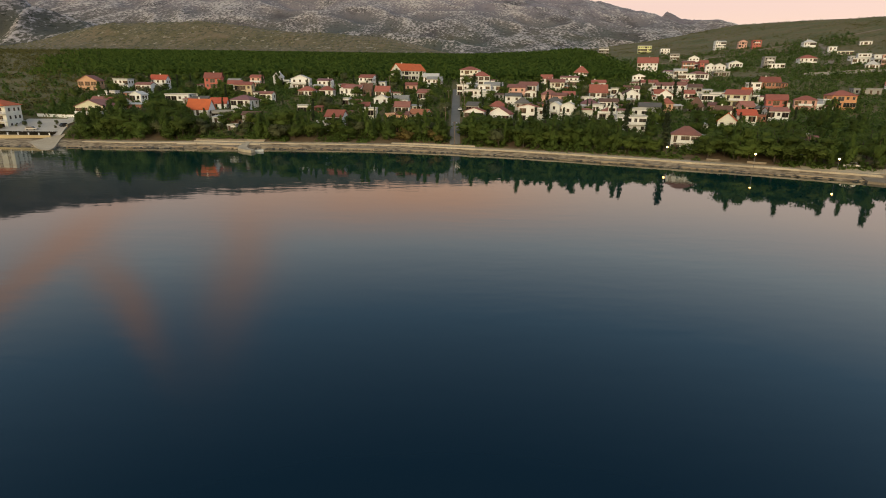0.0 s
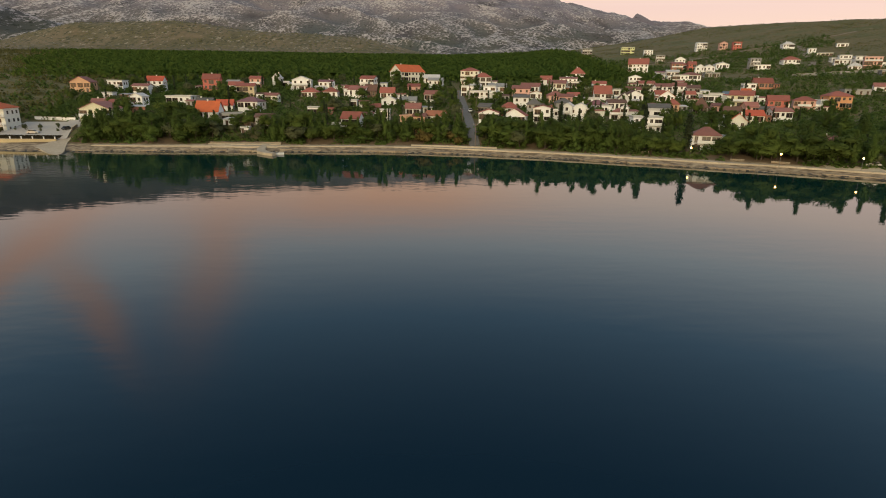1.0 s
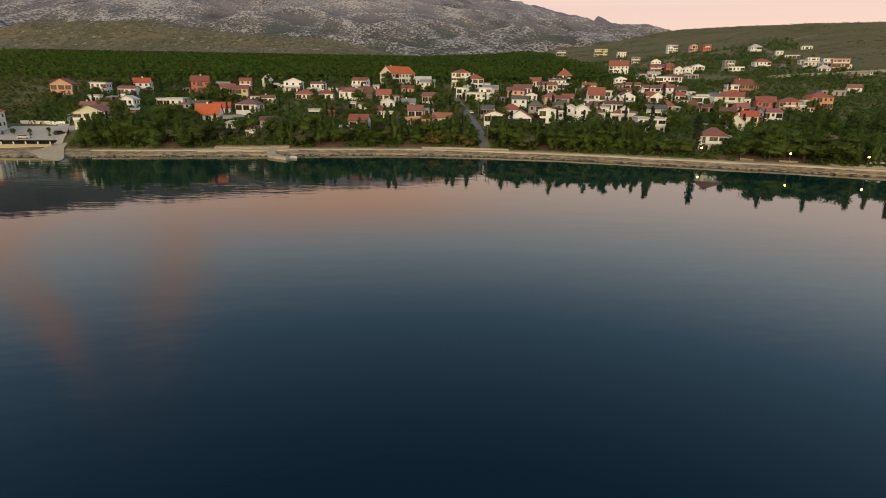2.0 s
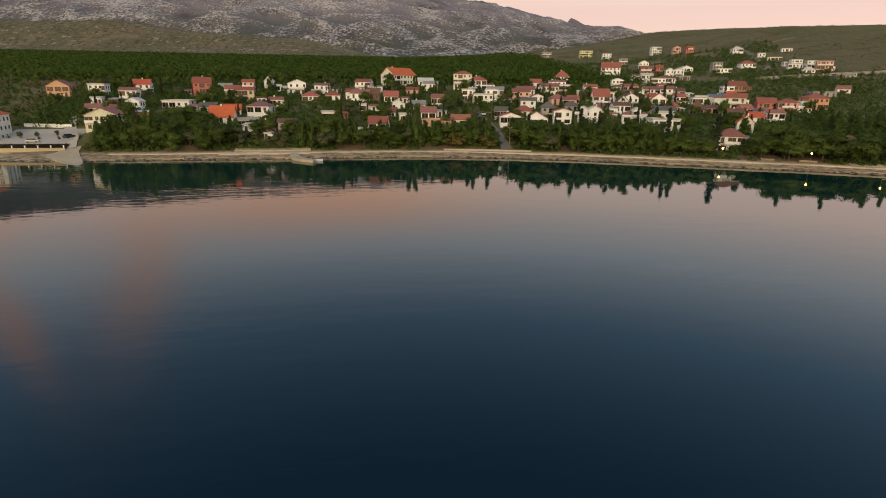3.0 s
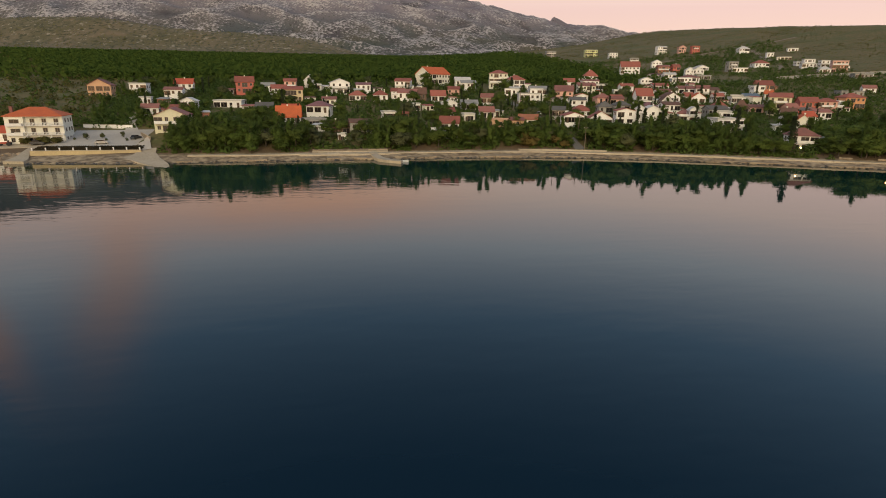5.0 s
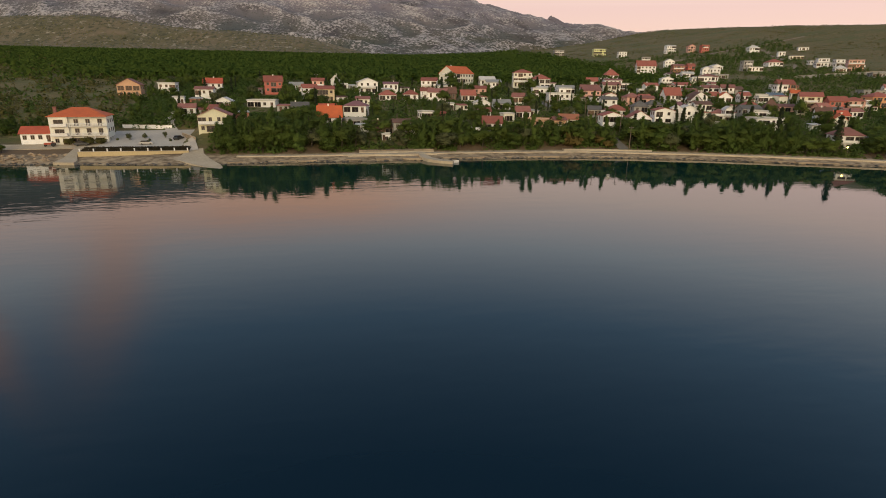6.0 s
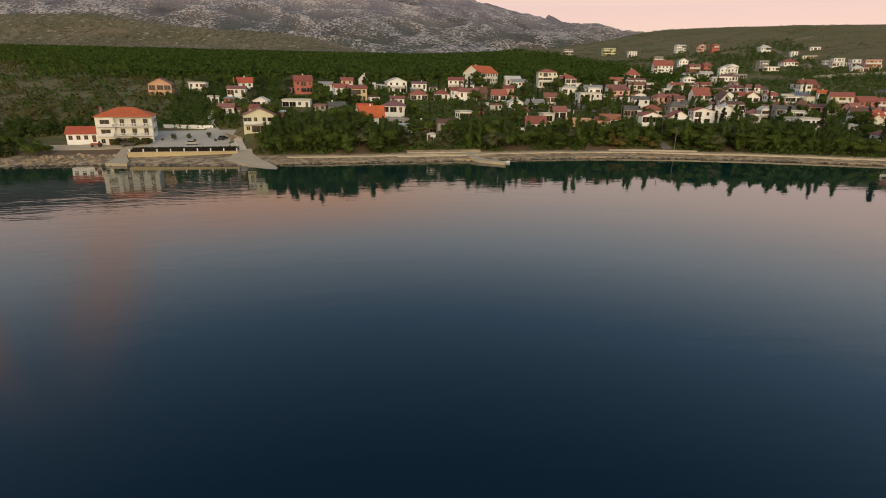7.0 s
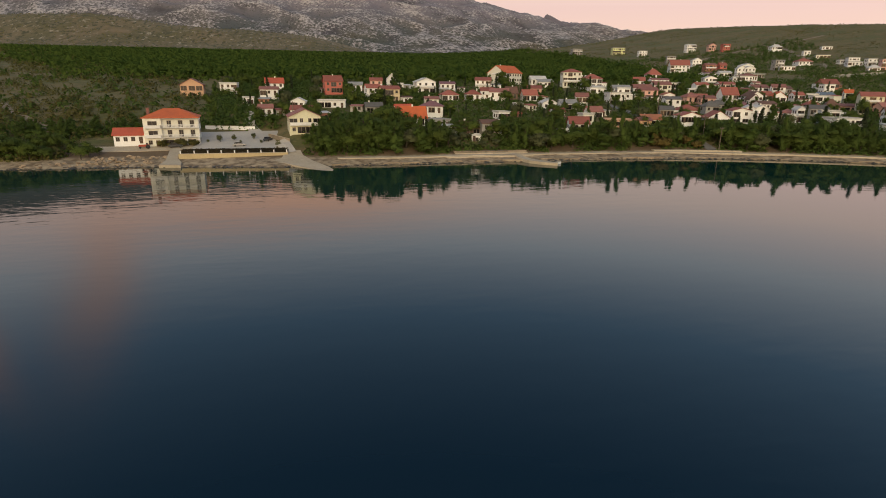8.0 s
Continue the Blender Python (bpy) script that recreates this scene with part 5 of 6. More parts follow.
# the closed canopy below the tree tops
canopy, faces = [], []
for j in range(74):
    for i in range(60):
        y = 398 + 12 * j
        x = lerp(-0.55 * y - 10, 80 + 0.12 * y, i / 59)
        canopy.append((x, y, ground_z(x, y) + 3.4 + 1.0 * noise.noise((x * 0.05, y * 0.05, 6))))
for j in range(73):
    for i in range(59):
        q = (j * 60 + i, j * 60 + i + 1, (j + 1) * 60 + i + 1, (j + 1) * 60 + i)
        if all(clear(canopy[k][0] + dx, canopy[k][1] + dy) for k in q for dx in (-9, 0, 9) for dy in (-16, 0, 9)):
            faces.append(q)
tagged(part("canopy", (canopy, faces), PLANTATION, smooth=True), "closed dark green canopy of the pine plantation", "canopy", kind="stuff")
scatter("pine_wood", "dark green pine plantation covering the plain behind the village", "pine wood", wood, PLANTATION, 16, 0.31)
for i in range(11500):
    y = 205 + 1080 * rnd.random() ** 2.0
    x = rnd.uniform(-1.15 * y - 60, -178 - 0.12 * (y - 205) if y < 380 else -0.55 * y - 15)
    if y - shore(x) > 9 and (y > 238 or x < -212) and clear(x, y) and (noise.noise((x * 0.045, y * 0.06, 2)) > -0.26):
        h = rnd.uniform(0.7, 2.9) * (1 + y / 900)
        (yard if rnd.random() < 0.3 and y < 420 else scrub).append((x, y, ground_z(x, y) - 0.3, h * 0.85, h))
for i in range(22000):
    y = rnd.uniform(385, 1150)
    x = rnd.uniform(95 + 0.14 * y, 360 + 0.75 * y)
    if clear(x, y) and noise.noise((x * 0.012, y * 0.02, 5)) > -0.15:
        h = rnd.uniform(0.35, 1.0) * (1 + y / 1300)
        slope.append((x, y, ground_z(x, y) - 0.3, h * 1.2, h))
for i in range(9000):
    y = rnd.uniform(1290, 1780)
    x = rnd.uniform(-1500, 380)
    if noise.noise((x * 0.006, y * 0.008, 9)) > -0.25:
        h = rnd.uniform(1.5, 3.4)
        hills.append((x, y, far_z(x, y) - 0.4, h * 0.9, h))
for i in range(9500):
    y = rnd.uniform(208, 378)
    x = rnd.uniform(-176, 170 + 1.3 * (y - 205))
    if y - shore(x) > (24 if -140 < x < 60 else 13) and clear(x, y) and not on_road(x, y) and abs(x - street_x(y)) > 3.5:
        h = rnd.uniform(0.8, 4.6)
        lim = view_limit(x, y, h * 0.7) - ground_z(x, y)
        if lim > -0.5:
            h = min(h, max(0.6, lim))
            yard.append((x, y, ground_z(x, y) - 0.2, min(1.9, 0.85 * h + 0.3), h))
for i in range(2600):
    y = rnd.uniform(372, 640)
    x = rnd.uniform(95 + 0.14 * y, 300 + 0.55 * (y - 376))
    if clear(x, y) and noise.noise((x * 0.02, y * 0.02, 4)) > -0.25:
        h = rnd.uniform(1.8, 5.5)
        lim = view_limit(x, y, h * 0.7) - ground_z(x, y)
        if lim > 1.0:
            h = min(h, lim)
            yard.append((x, y, ground_z(x, y) - 0.2, min(2.4, 0.8 * h), h))
# overgrown plots round the upper houses
for i in range(3600):
    y = rnd.uniform(236, 376)
    x = rnd.uniform(-184, -80)
    if clear(x, y) and not on_road(x, y):
        h = min(rnd.uniform(0.7, 3.2), max(0.6, view_limit(x, y, 1.2) - ground_z(x, y)))
        yard.append((x, y, ground_z(x, y) - 0.2, min(2.0, 0.8 * h + 0.4), h))
# undergrowth below the pine belt
for i in range(1300):
    x = rnd.uniform(-137, 150)
    y = shore(x) + (rnd.uniform(12.5, 30) if i < 700 else rnd.uniform(11.4 if not -95 < x < -65 and not -20 < x < 13 else 14.6, 15.5))
    if clear(x, y) and not on_road(x, y) and abs(x - street_x(y)) > 3.2 and noise.noise((x * 0.05, y * 0.05, 1)) > -0.15:
        h = min(rnd.uniform(0.6, 2.6), view_limit(x, y, 1.0) - ground_z(x, y))
        if h > 0.4:
            yard.append((x, y, ground_z(x, y) - 0.2, 0.8 * h + 0.2, h))
# hedges and shrubs before the house fronts
for hx, hy, hw, z, d in HOMES[:-2]:
    for i in range(int(hw * 4.4)):
        x, y = hx + rnd.uniform(-hw - 1, hw + 1), hy - rnd.uniform(1.2, 6.5)
        g = ground_z(x, y)
        h = min(4.5, z - g + rnd.uniform(-0.9, 0.5))
        if h > 0.5 and not on_road(x, y) and abs(x - street_x(y)) > 3.2 and y - shore(x) > 12:
            yard.append((x, y, g - 0.2, min(1.7, 0.5 + 0.6 * h), h))
scatter("maquis_scrub", "low olive-green maquis bushes on dry stony ground", "scrub", scrub, SCRUB, 22, 0.22)
scatter("hillside_scrub", "dotted evergreen bushes on the dry hillside", "scrub", slope, SCRUB, 8, 0.34)
scatter("foothill_scrub", "sparse dark bushes on the far stony foothill", "scrub", hills, SCRUB, 6, 0.42)
scatter("garden_shrubs", "dense dark green shrubs and hedges filling the gardens", "shrubs", yard, PINE, 22, 0.27)

# ---- the shore: promenade, quay, slipways, piers ----
GRAVEL = mat("pale_gravel", (0.52, 0.47, 0.41), (0.40, 0.36, 0.31), 0.12, 1.5)
DIRT = mat("trodden_earth", (0.26, 0.20, 0.135), (0.17, 0.13, 0.09), 0.15, 1.2)
WET = mat("wet_dark_stone", (0.085, 0.068, 0.05), (0.045, 0.038, 0.03), 0.4, 3.0, rough=0.45, bump=0.4)
BOULDER = mat("ochre_boulder", (0.40, 0.29, 0.18), (0.25, 0.19, 0.13), 0.5, 4.0, bump=0.4, vary=0.25)
WHITEPAINT = mat("white_boat_paint", (0.78, 0.77, 0.74), (0.66, 0.65, 0.63), 0.6, 5.0, rough=0.35)
RUBBER = mat("tyre_rubber", (0.02, 0.02, 0.02), (0.03, 0.03, 0.03), 2.0, 8.0)
SILVER = mat("silver_car_paint", (0.46, 0.46, 0.46), (0.40, 0.40, 0.40), 1.0, 6.0, rough=0.3, metal=0.5)
DARKPAINT = mat("dark_car_paint", (0.045, 0.05, 0.055), (0.035, 0.038, 0.04), 1.0, 6.0, rough=0.3)
REDPAINT = mat("red_machine_paint", (0.42, 0.07, 0.035), (0.32, 0.06, 0.035), 1.0, 6.0, rough=0.4)


def along(x0, x1, s0, s1, top, foot, jig=0.0):
    """A slab that follows the waterline between two distances from it."""
    n = max(1, round(abs(x1 - x0) / 3))
    xs = [x0 + (x1 - x0) * i / n for i in range(n + 1)]
    front = [(x, shore(x) + s0 + 0.8 * noise.noise((x * 0.06, s0, 0)) + rnd.uniform(-jig, jig)) for x in xs]
    back = [(x, shore(x) + s1 + 0.8 * noise.noise((x * 0.06, s1, 5))) for x in reversed(xs)]
    return prism(front + back, foot, top)


def strip_of_slabs(name, words, x0, x1, s0, s1, top, length, jig, material):
    t = thing(name, Matrix(), words, "promenade", kind="structure")
    x = x0
    while x < x1:
        q = min(x1, x + length * rnd.uniform(0.8, 1.25))
        if jig < 0.3 or rnd.random() < 0.72:
            part("slab", along(x, q - 0.05, s0 + rnd.uniform(-1, 1) * jig, s1 + rnd.uniform(-1.4, 0.5) * jig, top + rnd.uniform(-0.3, 0.12) * jig, -0.4, jig), material, t)
        x = q
    return t


strip_of_slabs("promenade", "pale worn concrete promenade along the shore", -132, 118, 6.2, 9.6, 1.52, 5.0, 0.12, CONCRETE)
strip_of_slabs("quay", "low rough concrete quay beside the water", -134, -18, 0.9, 4.4, 0.72, 5.0, 0.6, STONE)
strip_of_slabs("quay", "low rough concrete quay beside the water", -14, 112, 1.2, 3.8, 0.6, 5.0, 0.7, STONE)

for s0, s1, top in ((5.2, 8.2, 1.35), (9.9, 11.4, 1.85), (11.45, 14.0, 2.25)):
    strip_of_slabs("stone_terrace", "pale stepped stone terrace above the beach", -97 if s0 < 9 else -93, -67, s0, s1, top, 7.0, 0.2, STONE if s0 > 11 else CONCRETE)
strip_of_slabs("stone_terrace", "pale stepped stone terrace above the beach", -19, 12, 9.7, 11.6, 2.0, 10.0, 0.1, CONCRETE)


def rock_mesh(seed, r=1.0, flat=0.65):
    bm = bmesh.new()
    bmesh.ops.create_icosphere(bm, subdivisions=2, radius=r)
    for v in bm.verts:
        v.co *= 0.78 + 0.42 * noise.noise(v.co * 1.3 / r + Vector((seed * 7.3, 0, 0)))
        v.co.z *= flat
    return bm


ROCKS = []
for i in range(5):
    o = part("boulder", rock_mesh(i), BOULDER)
    ROCKS.append(o.data)
    bpy.data.objects.remove(o)
for i in range(120):
    x = rnd.uniform(-262, -184) if i > 55 else rnd.uniform(-204, -183)
    s = rnd.uniform(1.0, 5.0) if i > 55 else rnd.uniform(3.0, 12.0)
    y = shore(x) + s
    k = rnd.uniform(0.3, 0.75) if i > 55 else rnd.uniform(0.35, 0.95)
    b = tagged(new("boulder", ROCKS[i % 5]), "rough ochre limestone boulder lying on the shore", "boulder", "boulders on the shore")
    b.matrix_basis = pose(x, y, ground_z(x, y) + 0.15 * k, rnd.uniform(-20, 20), rnd.uniform(-20, 20), rnd.uniform(0, 360)) @ Matrix.Diagonal((k * rnd.uniform(0.9, 1.5), k, k, 1))
# the dark stones at the water's edge, past counting
V, Fc = [], []
base = rock_mesh(9, 1.0, 0.55)
base.verts.ensure_lookup_table()
bv, bf = np.array([v.co[:] for v in base.verts]), [[v.index for v in f.verts] for f in base.faces]
base.free()
for i in range(620):
    x = rnd.uniform(-262, 165)
    k = rnd.uniform(0.18, 0.62)
    a = rnd.uniform(0, 6.28)
    c, s = math.cos(a), math.sin(a)
    p = bv * np.array((k * 1.6, k, k * 0.8))
    o = len(V)
    y = shore(x) + rnd.uniform(-0.6, 1.5)
    V.extend((np.stack([p[:, 0] * c - p[:, 1] * s + x, p[:, 0] * s + p[:, 1] * c + y, p[:, 2] + max(0.02, ground_z(x, y))], 1)).tolist())
    Fc.extend([[j + o for j in f] for f in bf])
tagged(part("waterline_stones", (V, Fc), WET), "dark wet stones along the waterline", "stones", kind="stuff")


def ramp_slab(pts, drop=1.2):
    """A sloping slab: its top runs through the corners given, its sides go down."""
    bm = bmesh.new()
    top = [bm.verts.new(p) for p in pts]
    low = [bm.verts.new((p[0], p[1], p[2] - drop)) for p in pts]
    bm.faces.new(top)
    bm.faces.new(list(reversed(low)))
    for i in range(len(pts)):
        j = (i + 1) % len(pts)
        bm.faces.new((top[i], low[i], low[j], top[j]))
    bmesh.ops.triangulate(bm, faces=[f for f in bm.faces if len(f.verts) > 4])
    return bm


tagged(part("slipway", ramp_slab([(-150.2, 214.5, 3.35), (-143.8, 214.0, 3.35), (-142.6, 208.0, 2.05), (-139.6, 201.5, 1.15), (-135.0, 192.5, 0.45), (-133.8, 189.0, 0.2), (-134.2, 186.4, -0.05), (-138.0, 189.4, 0.02), (-142.5, 194.0, 0.25), (-147.5, 199.2, 0.75), (-152.0, 202.2, 1.05), (-149.0, 205.5, 1.6), (-148.6, 209.0, 2.2)]), CONCRETE), "pale concrete slipway running down into the water", "slipway", kind="structure")
tagged(part("landing_stage", ramp_slab([(-184.6, 222.5, 3.4), (-181.2, 221.5, 3.4), (-180.4, 214.0, 2.35), (-179.6, 208.5, 1.6), (-177.4, 203.0, 1.05), (-176.9, 199.0, 0.8), (-183.0, 200.2, 0.8), (-182.6, 206.5, 1.3), (-183.3, 213.0, 2.3)], 2.6), CONCRETE), "short pale concrete landing stage below the guest house", "landing stage", kind="structure")
tagged(part("pier", ramp_slab([(-73.7, 209.0, 1.75), (-71.3, 209.0, 1.75), (-70.9, 203.0, 1.35), (-69.8, 197.5, 1.0), (-67.4, 193.0, 0.9), (-64.2, 189.6, 0.85), (-65.0, 187.7, 0.85), (-69.0, 190.4, 0.85), (-71.9, 194.4, 0.92), (-73.2, 199.5, 1.1)], 2.4), CONCRETE), "low curved concrete boat pier", "pier", kind="structure")
tagged(part("jetty", ramp_slab([(113.0, 146.5, 0.9), (119.0, 144.0, 0.9), (121.0, 139.6, 0.75), (113.4, 138.8, 0.6), (111.0, 141.5, 0.6)], 2.0), STONE), "rough stone jetty at the beach", "jetty", kind="structure")


def drape(name, pts, width, material, words, cat, lift=0.14, skirt=0.5):
    """A road or path laid over the ground along a line of corners."""
    line = []
    for (a, b), (c, d) in zip(pts, pts[1:]):
        n = max(1, round(math.hypot(c - a, d - b) / 2))
        line += [(lerp(a, c, i / n), lerp(b, d, i / n)) for i in range(n)]
    line.append(pts[-1])
    bm = bmesh.new()
    rows = []
    for i, (x, y) in enumerate(line):
        a, b = line[max(0, i - 1)], line[min(len(line) - 1, i + 1)]
        dx, dy = b[0] - a[0], b[1] - a[1]
        q = math.hypot(dx, dy)
        nx, ny = -dy / q, dx / q
        row = []
        for k in (-0.5, -0.5, 0, 0.5, 0.5):
            X, Y = x + nx * width * k, y + ny * width * k
            row.append([X, Y, ground_z(X, Y) + lift])
        row[0][2] -= skirt
        row[4][2] -= skirt
        rows.append([bm.verts.new(p) for p in row])
    for a, b in zip(rows, rows[1:]):
        for i in range(4):
            bm.faces.new((a[i], a[i + 1], b[i + 1], b[i]))
    return tagged(part(name, bm, material, smooth=False), words, cat, kind="structure")


drape("road", [(street_x(y), y) for y in (206.5, 240, 280, 336)], 3.8, ASPHALT, "narrow grey asphalt street leading up from the shore", "street")
drape("road", [(-146.6, 210.5), (-149.5, 220.0), (-157.0, 236.0), (-163.0, 250.0), (-163.5, 270.0)], 4.0, GRAVEL, "pale grey lane running down to the slipway", "lane", 0.37, 0.9)
drape("track", [(398, 640), (379, 581), (345, 523), (325, 483), (300, 450)], 5.0, DIRT, "pale dirt track climbing the hillside", "track")
drape("track", [(-262, 290), (-251, 271), (-238, 257), (-223, 240), (-214, 226), (-205, 223)], 2.6, DIRT, "trodden earth path through the scrub", "path")
drape("track", [(170, 560), (240, 575), (300, 600), (350, 622), (470, 628)], 4.5, DIRT, "pale dirt track along the hillside", "track", 0.3)
drape("car_park", [(-164.0, 217.0), (-164.6, 230.0), (-165.2, 243.0)], 27.0, GRAVEL, "pale gravel car park beside the guest house", "car park", 0.32, 0.9)
drape("forecourt", [(-207, 221.5), (-196, 221.8), (-176, 222.6)], 6.0, CONCRETE, "pale concrete forecourt in front of the guest house", "forecourt")
drape("beach_road", [(104, 158.5), (118, 152.5), (140, 141), (165, 128)], 5.0, CONCRETE, "pale concrete lane behind the beach", "lane")

# ---- terrace wall with posts, below the car park ----
terrace = thing("terrace_wall", pose(-163.2, 208.9, 0, 0, 0, 0.4), "ochre-painted terrace wall with white posts above the beach", "wall", kind="structure")
part("wall", boxes((-16.2, 16.0, 0, 0.4, -0.2, 2.75)), YELLOWWALL, terrace)
part("coping", boxes((-16.3, 16.1, -0.08, 0.48, 2.75, 2.88), bevel=0.02), CONCRETE, terrace)
part("fill", boxes((-16.1, 15.9, 0.42, 8.6, 0.5, 2.72)), GRAVEL, terrace)
post = part("post", boxes((-0.16, 0.16, -0.16, 0.16, 0, 0.75), bevel=0.03), PLASTER, terrace)
post.location = (-15.6, 0.2, 2.88)
cap = part("cap", boxes((-0.22, 0.22, -0.22, 0.22, 0.75, 0.85), bevel=0.03), PLASTER, post)
for i in range(1, 9):
    p = share("post", post.data, terrace, pose(-15.6 + 3.9 * i, 0.2, 2.88))
    share("cap", cap.data, p, Matrix())
part("beach_kerb", boxes((-15.5, 14.0, -2.6, -2.1, -0.6, 0.95), bevel=0.05), CONCRETE, terrace)
hedge = thing("hedge", pose(-163.2, 210.6, 2.7), "low dark reddish-brown hedge on top of the terrace", "hedge")
HEDGE = leaf_mat("autumn_hedge_foliage", (0.080, 0.060, 0.030), (0.120, 0.090, 0.045))
part("foliage", leaf_cloud([((-15.5 + (i % 51) * 0.62, -0.2 + 1.1 * (i // 51) + rng.uniform(-0.3, 0.3), 0.25 + 0.2 * (i // 51)), (0.55, 0.7, 0.35), 34) for i in range(204)], 0.17), HEDGE, hedge)


def garden_wall(x0, y0, x1, y1, h, material, words):
    L = math.hypot(x1 - x0, y1 - y0)
    z = min(ground_z(x0, y0), ground_z(x1, y1))
    w = thing("garden_wall", pose(x0, y0, z, 0, 0, math.degrees(math.atan2(y1 - y0, x1 - x0))), words, "wall", "garden walls")
    n = max(1, round(L / 6))
    for i in range(n):
        a, b = L * i / n, L * (i + 1) / n
        top = h + lerp(ground_z(x0, y0), ground_z(x1, y1), (i + 0.5) / n) - z
        part("wall", boxes((a, b - 0.01, -0.15, 0.15, -0.6, top)), material, w)
        part("coping", boxes((a - 0.02, b + 0.01, -0.21, 0.21, top, top + 0.1)), CONCRETE, w)


garden_wall(-155.0, 236.5, -147.0, 219.0, 1.1, STONE, "rough stone retaining wall beside the lane")
garden_wall(-178, 247, -160.5, 245.5, 1.3, WALLS["white"], "white rendered wall behind the car park")
garden_wall(246, 396, 276, 394, 1.8, WALLS["grey"], "long pale concrete retaining wall on the hillside")
garden_wall(276, 394, 306, 385, 1.8, WALLS["grey"], "long pale concrete retaining wall on the hillside")
garden_wall(306, 385, 350, 369, 1.8, WALLS["grey"], "long pale concrete retaining wall on the hillside")
garden_wall(56.5, 187.0, 61.5, 184.6, 0.7, STONE, "low rough stone wall behind the promenade")
garden_wall(82.5, 171.6, 86.0, 169.8, 0.45, STONE, "low rough stone wall behind the promenade")
garden_wall(92.5, 166.4, 97.0, 164.0, 0.45, STONE, "low rough stone wall behind the promenade")
garden_wall(103.5, 166, 107.5, 160.5, 0.7, STONE, "low rough stone wall beside the lane")
garden_wall(-124, 333, -102, 336, 1.6, STONE, "weathered stone wall at the edge of the wood")

# ---- guest house by the water ----
hotel = thing("guest_house", pose(-184.4, 226.0, 3.3, 0, 0, 8), "cream three-storey guest house with balconies and an orange hipped roof", "guest house")
part("wall", boxes((-8.2, 8.2, 0, 11, -0.6, 9.35)), WALLS["cream"], hotel)
part("bay", boxes((-8.2, -2.9, -1.1, -0.002, -0.6, 9.35)), WALLS["cream"], hotel)
r = part("roof", roof_mesh("h", 16.4, 12.1, 2.5, 0.5, 0.2), TILES["orange"], hotel, "bright orange tiled hipped roof")
r.location = (0, -1.1, 9.4)
c = part("chimney", boxes((-0.45, 0.45, -0.4, 0.4, -1.4, 1.3), (-0.55, 0.55, -0.5, 0.5, 1.3, 1.45), bevel=0.03), TILES["redbrown"], r)
c.location = (-6.6, 3.0, 1.5)
part("cornice", boxes((-8.35, 8.35, -1.28, 11.15, 9.05, 9.3), bevel=0.04), PLASTER, hotel)
RAIL = []
for f in (1, 2):
    z = 3.05 * f + 0.1
    for cx in (-0.7, 2.7, 6.2):
        add_window(hotel, FRENCH, pose(cx, -0.03, z, 0, 0, 0))
    b = part("balcony", boxes((-2.8, 8.25, -1.25, 0, -0.17, 0), bevel=0.02), PLASTER, hotel)
    b.location.z = z
    part("rail", boxes((-2.8, 8.25, -1.22, -1.12, 0.86, 0.97)), PLASTER, b)
    for i in range(29):
        px = -2.7 + 10.85 * i / 28
        if not RAIL:
            RAIL.append(part("baluster", boxes((-0.08, 0.08, -0.07, 0.07, 0, 0.86), bevel=0.02), PLASTER, b).data)
            b.children[-1].location = (px, -1.17, 0)
        else:
            share("baluster", RAIL[0], b, pose(px, -1.17, 0))
    for cx in (-5.5,):
        add_window(hotel, OPEN_SHADE if cx == -5.5 else WIN, pose(cx, -1.13, z + (0 if cx == -5.5 else 0.75), 0, 0, 0))
    lb = part("balcony", boxes((-7.9, -3.2, -2.2, -1.1, -0.15, 0)), PLASTER, hotel)
    lb.location.z = z
    p = part("parapet", u_prism(4.7, 1.1, 0.1, 0, 0.85), PLASTER, lb)
    p.location = (-5.55, -1.1, 0)
# dark panes in place of the shaded ground-floor openings
for cx in (-1.2, 2.2, 5.6):
    add_window(hotel, OPEN_SHADE, pose(cx, -0.03, 0.15))
d_ = part("door", boxes((-0.6, 0.6, -0.06, 0.05, 0, 2.2), bevel=0.02), DOORWOOD, hotel)
d_.location = (-4.4, -1.13, 0)
add_window(hotel, WIN, pose(-6.6, -1.13, 0.9))
for f in range(3):
    for q in (2.5, 6.0, 9.0):
        add_window(hotel, WIN, pose(8.22, q, 3.05 * f + 0.85, 0, 0, 90))
        add_window(hotel, WIN, pose(-8.22, q, 3.05 * f + 0.85, 0, 0, -90))
for i in range(4):
    c_ = part("pillar", boxes((-0.14, 0.14, -0.14, 0.14, 0, 3.0), bevel=0.02), PLASTER, hotel)
    c_.location = (-2.6 + 3.5 * i, -1.1, 0)
for i, (bx, by, h) in enumerate(((-187.2, 223.4, 2.6), (-181.6, 223.9, 3.0), (-177.6, 223.9, 2.4), (-184.6, 223.0, 1.6))):
    tree("bush", bx, by, h, 1.0)
for bx, by, h in ((-170.2, 228.6, 3.2), (-166.1, 231.0, 2.6), (-159.7, 232.0, 2.8), (-163.6, 227.0, 1.5), (-156.8, 226.5, 1.7), (-174.2, 228.5, 1.5)):
    tree("olive", bx, by, h, 0.75)

# ---- houses placed singly ----
house(-197.4, 225.4, 7.2, 9.0, 3.2, "p", 2.3, "white", "redorange", d=7, turn=7, wins=4)
house(-194.4, 312.4, 22.4, 10.0, 5.0, "g", 3.2, "salmon", "redbrown", d=8, turn=4)
house(-82.5, 225.5, 8.9, 7.0, 1.6, "p", 2.6, "brownwall", "brown", d=7)
house(-82.6, 219.0, 6.6, 3.0, 1.8, "f", 0.0, "white", "white", d=3, balcony=False)
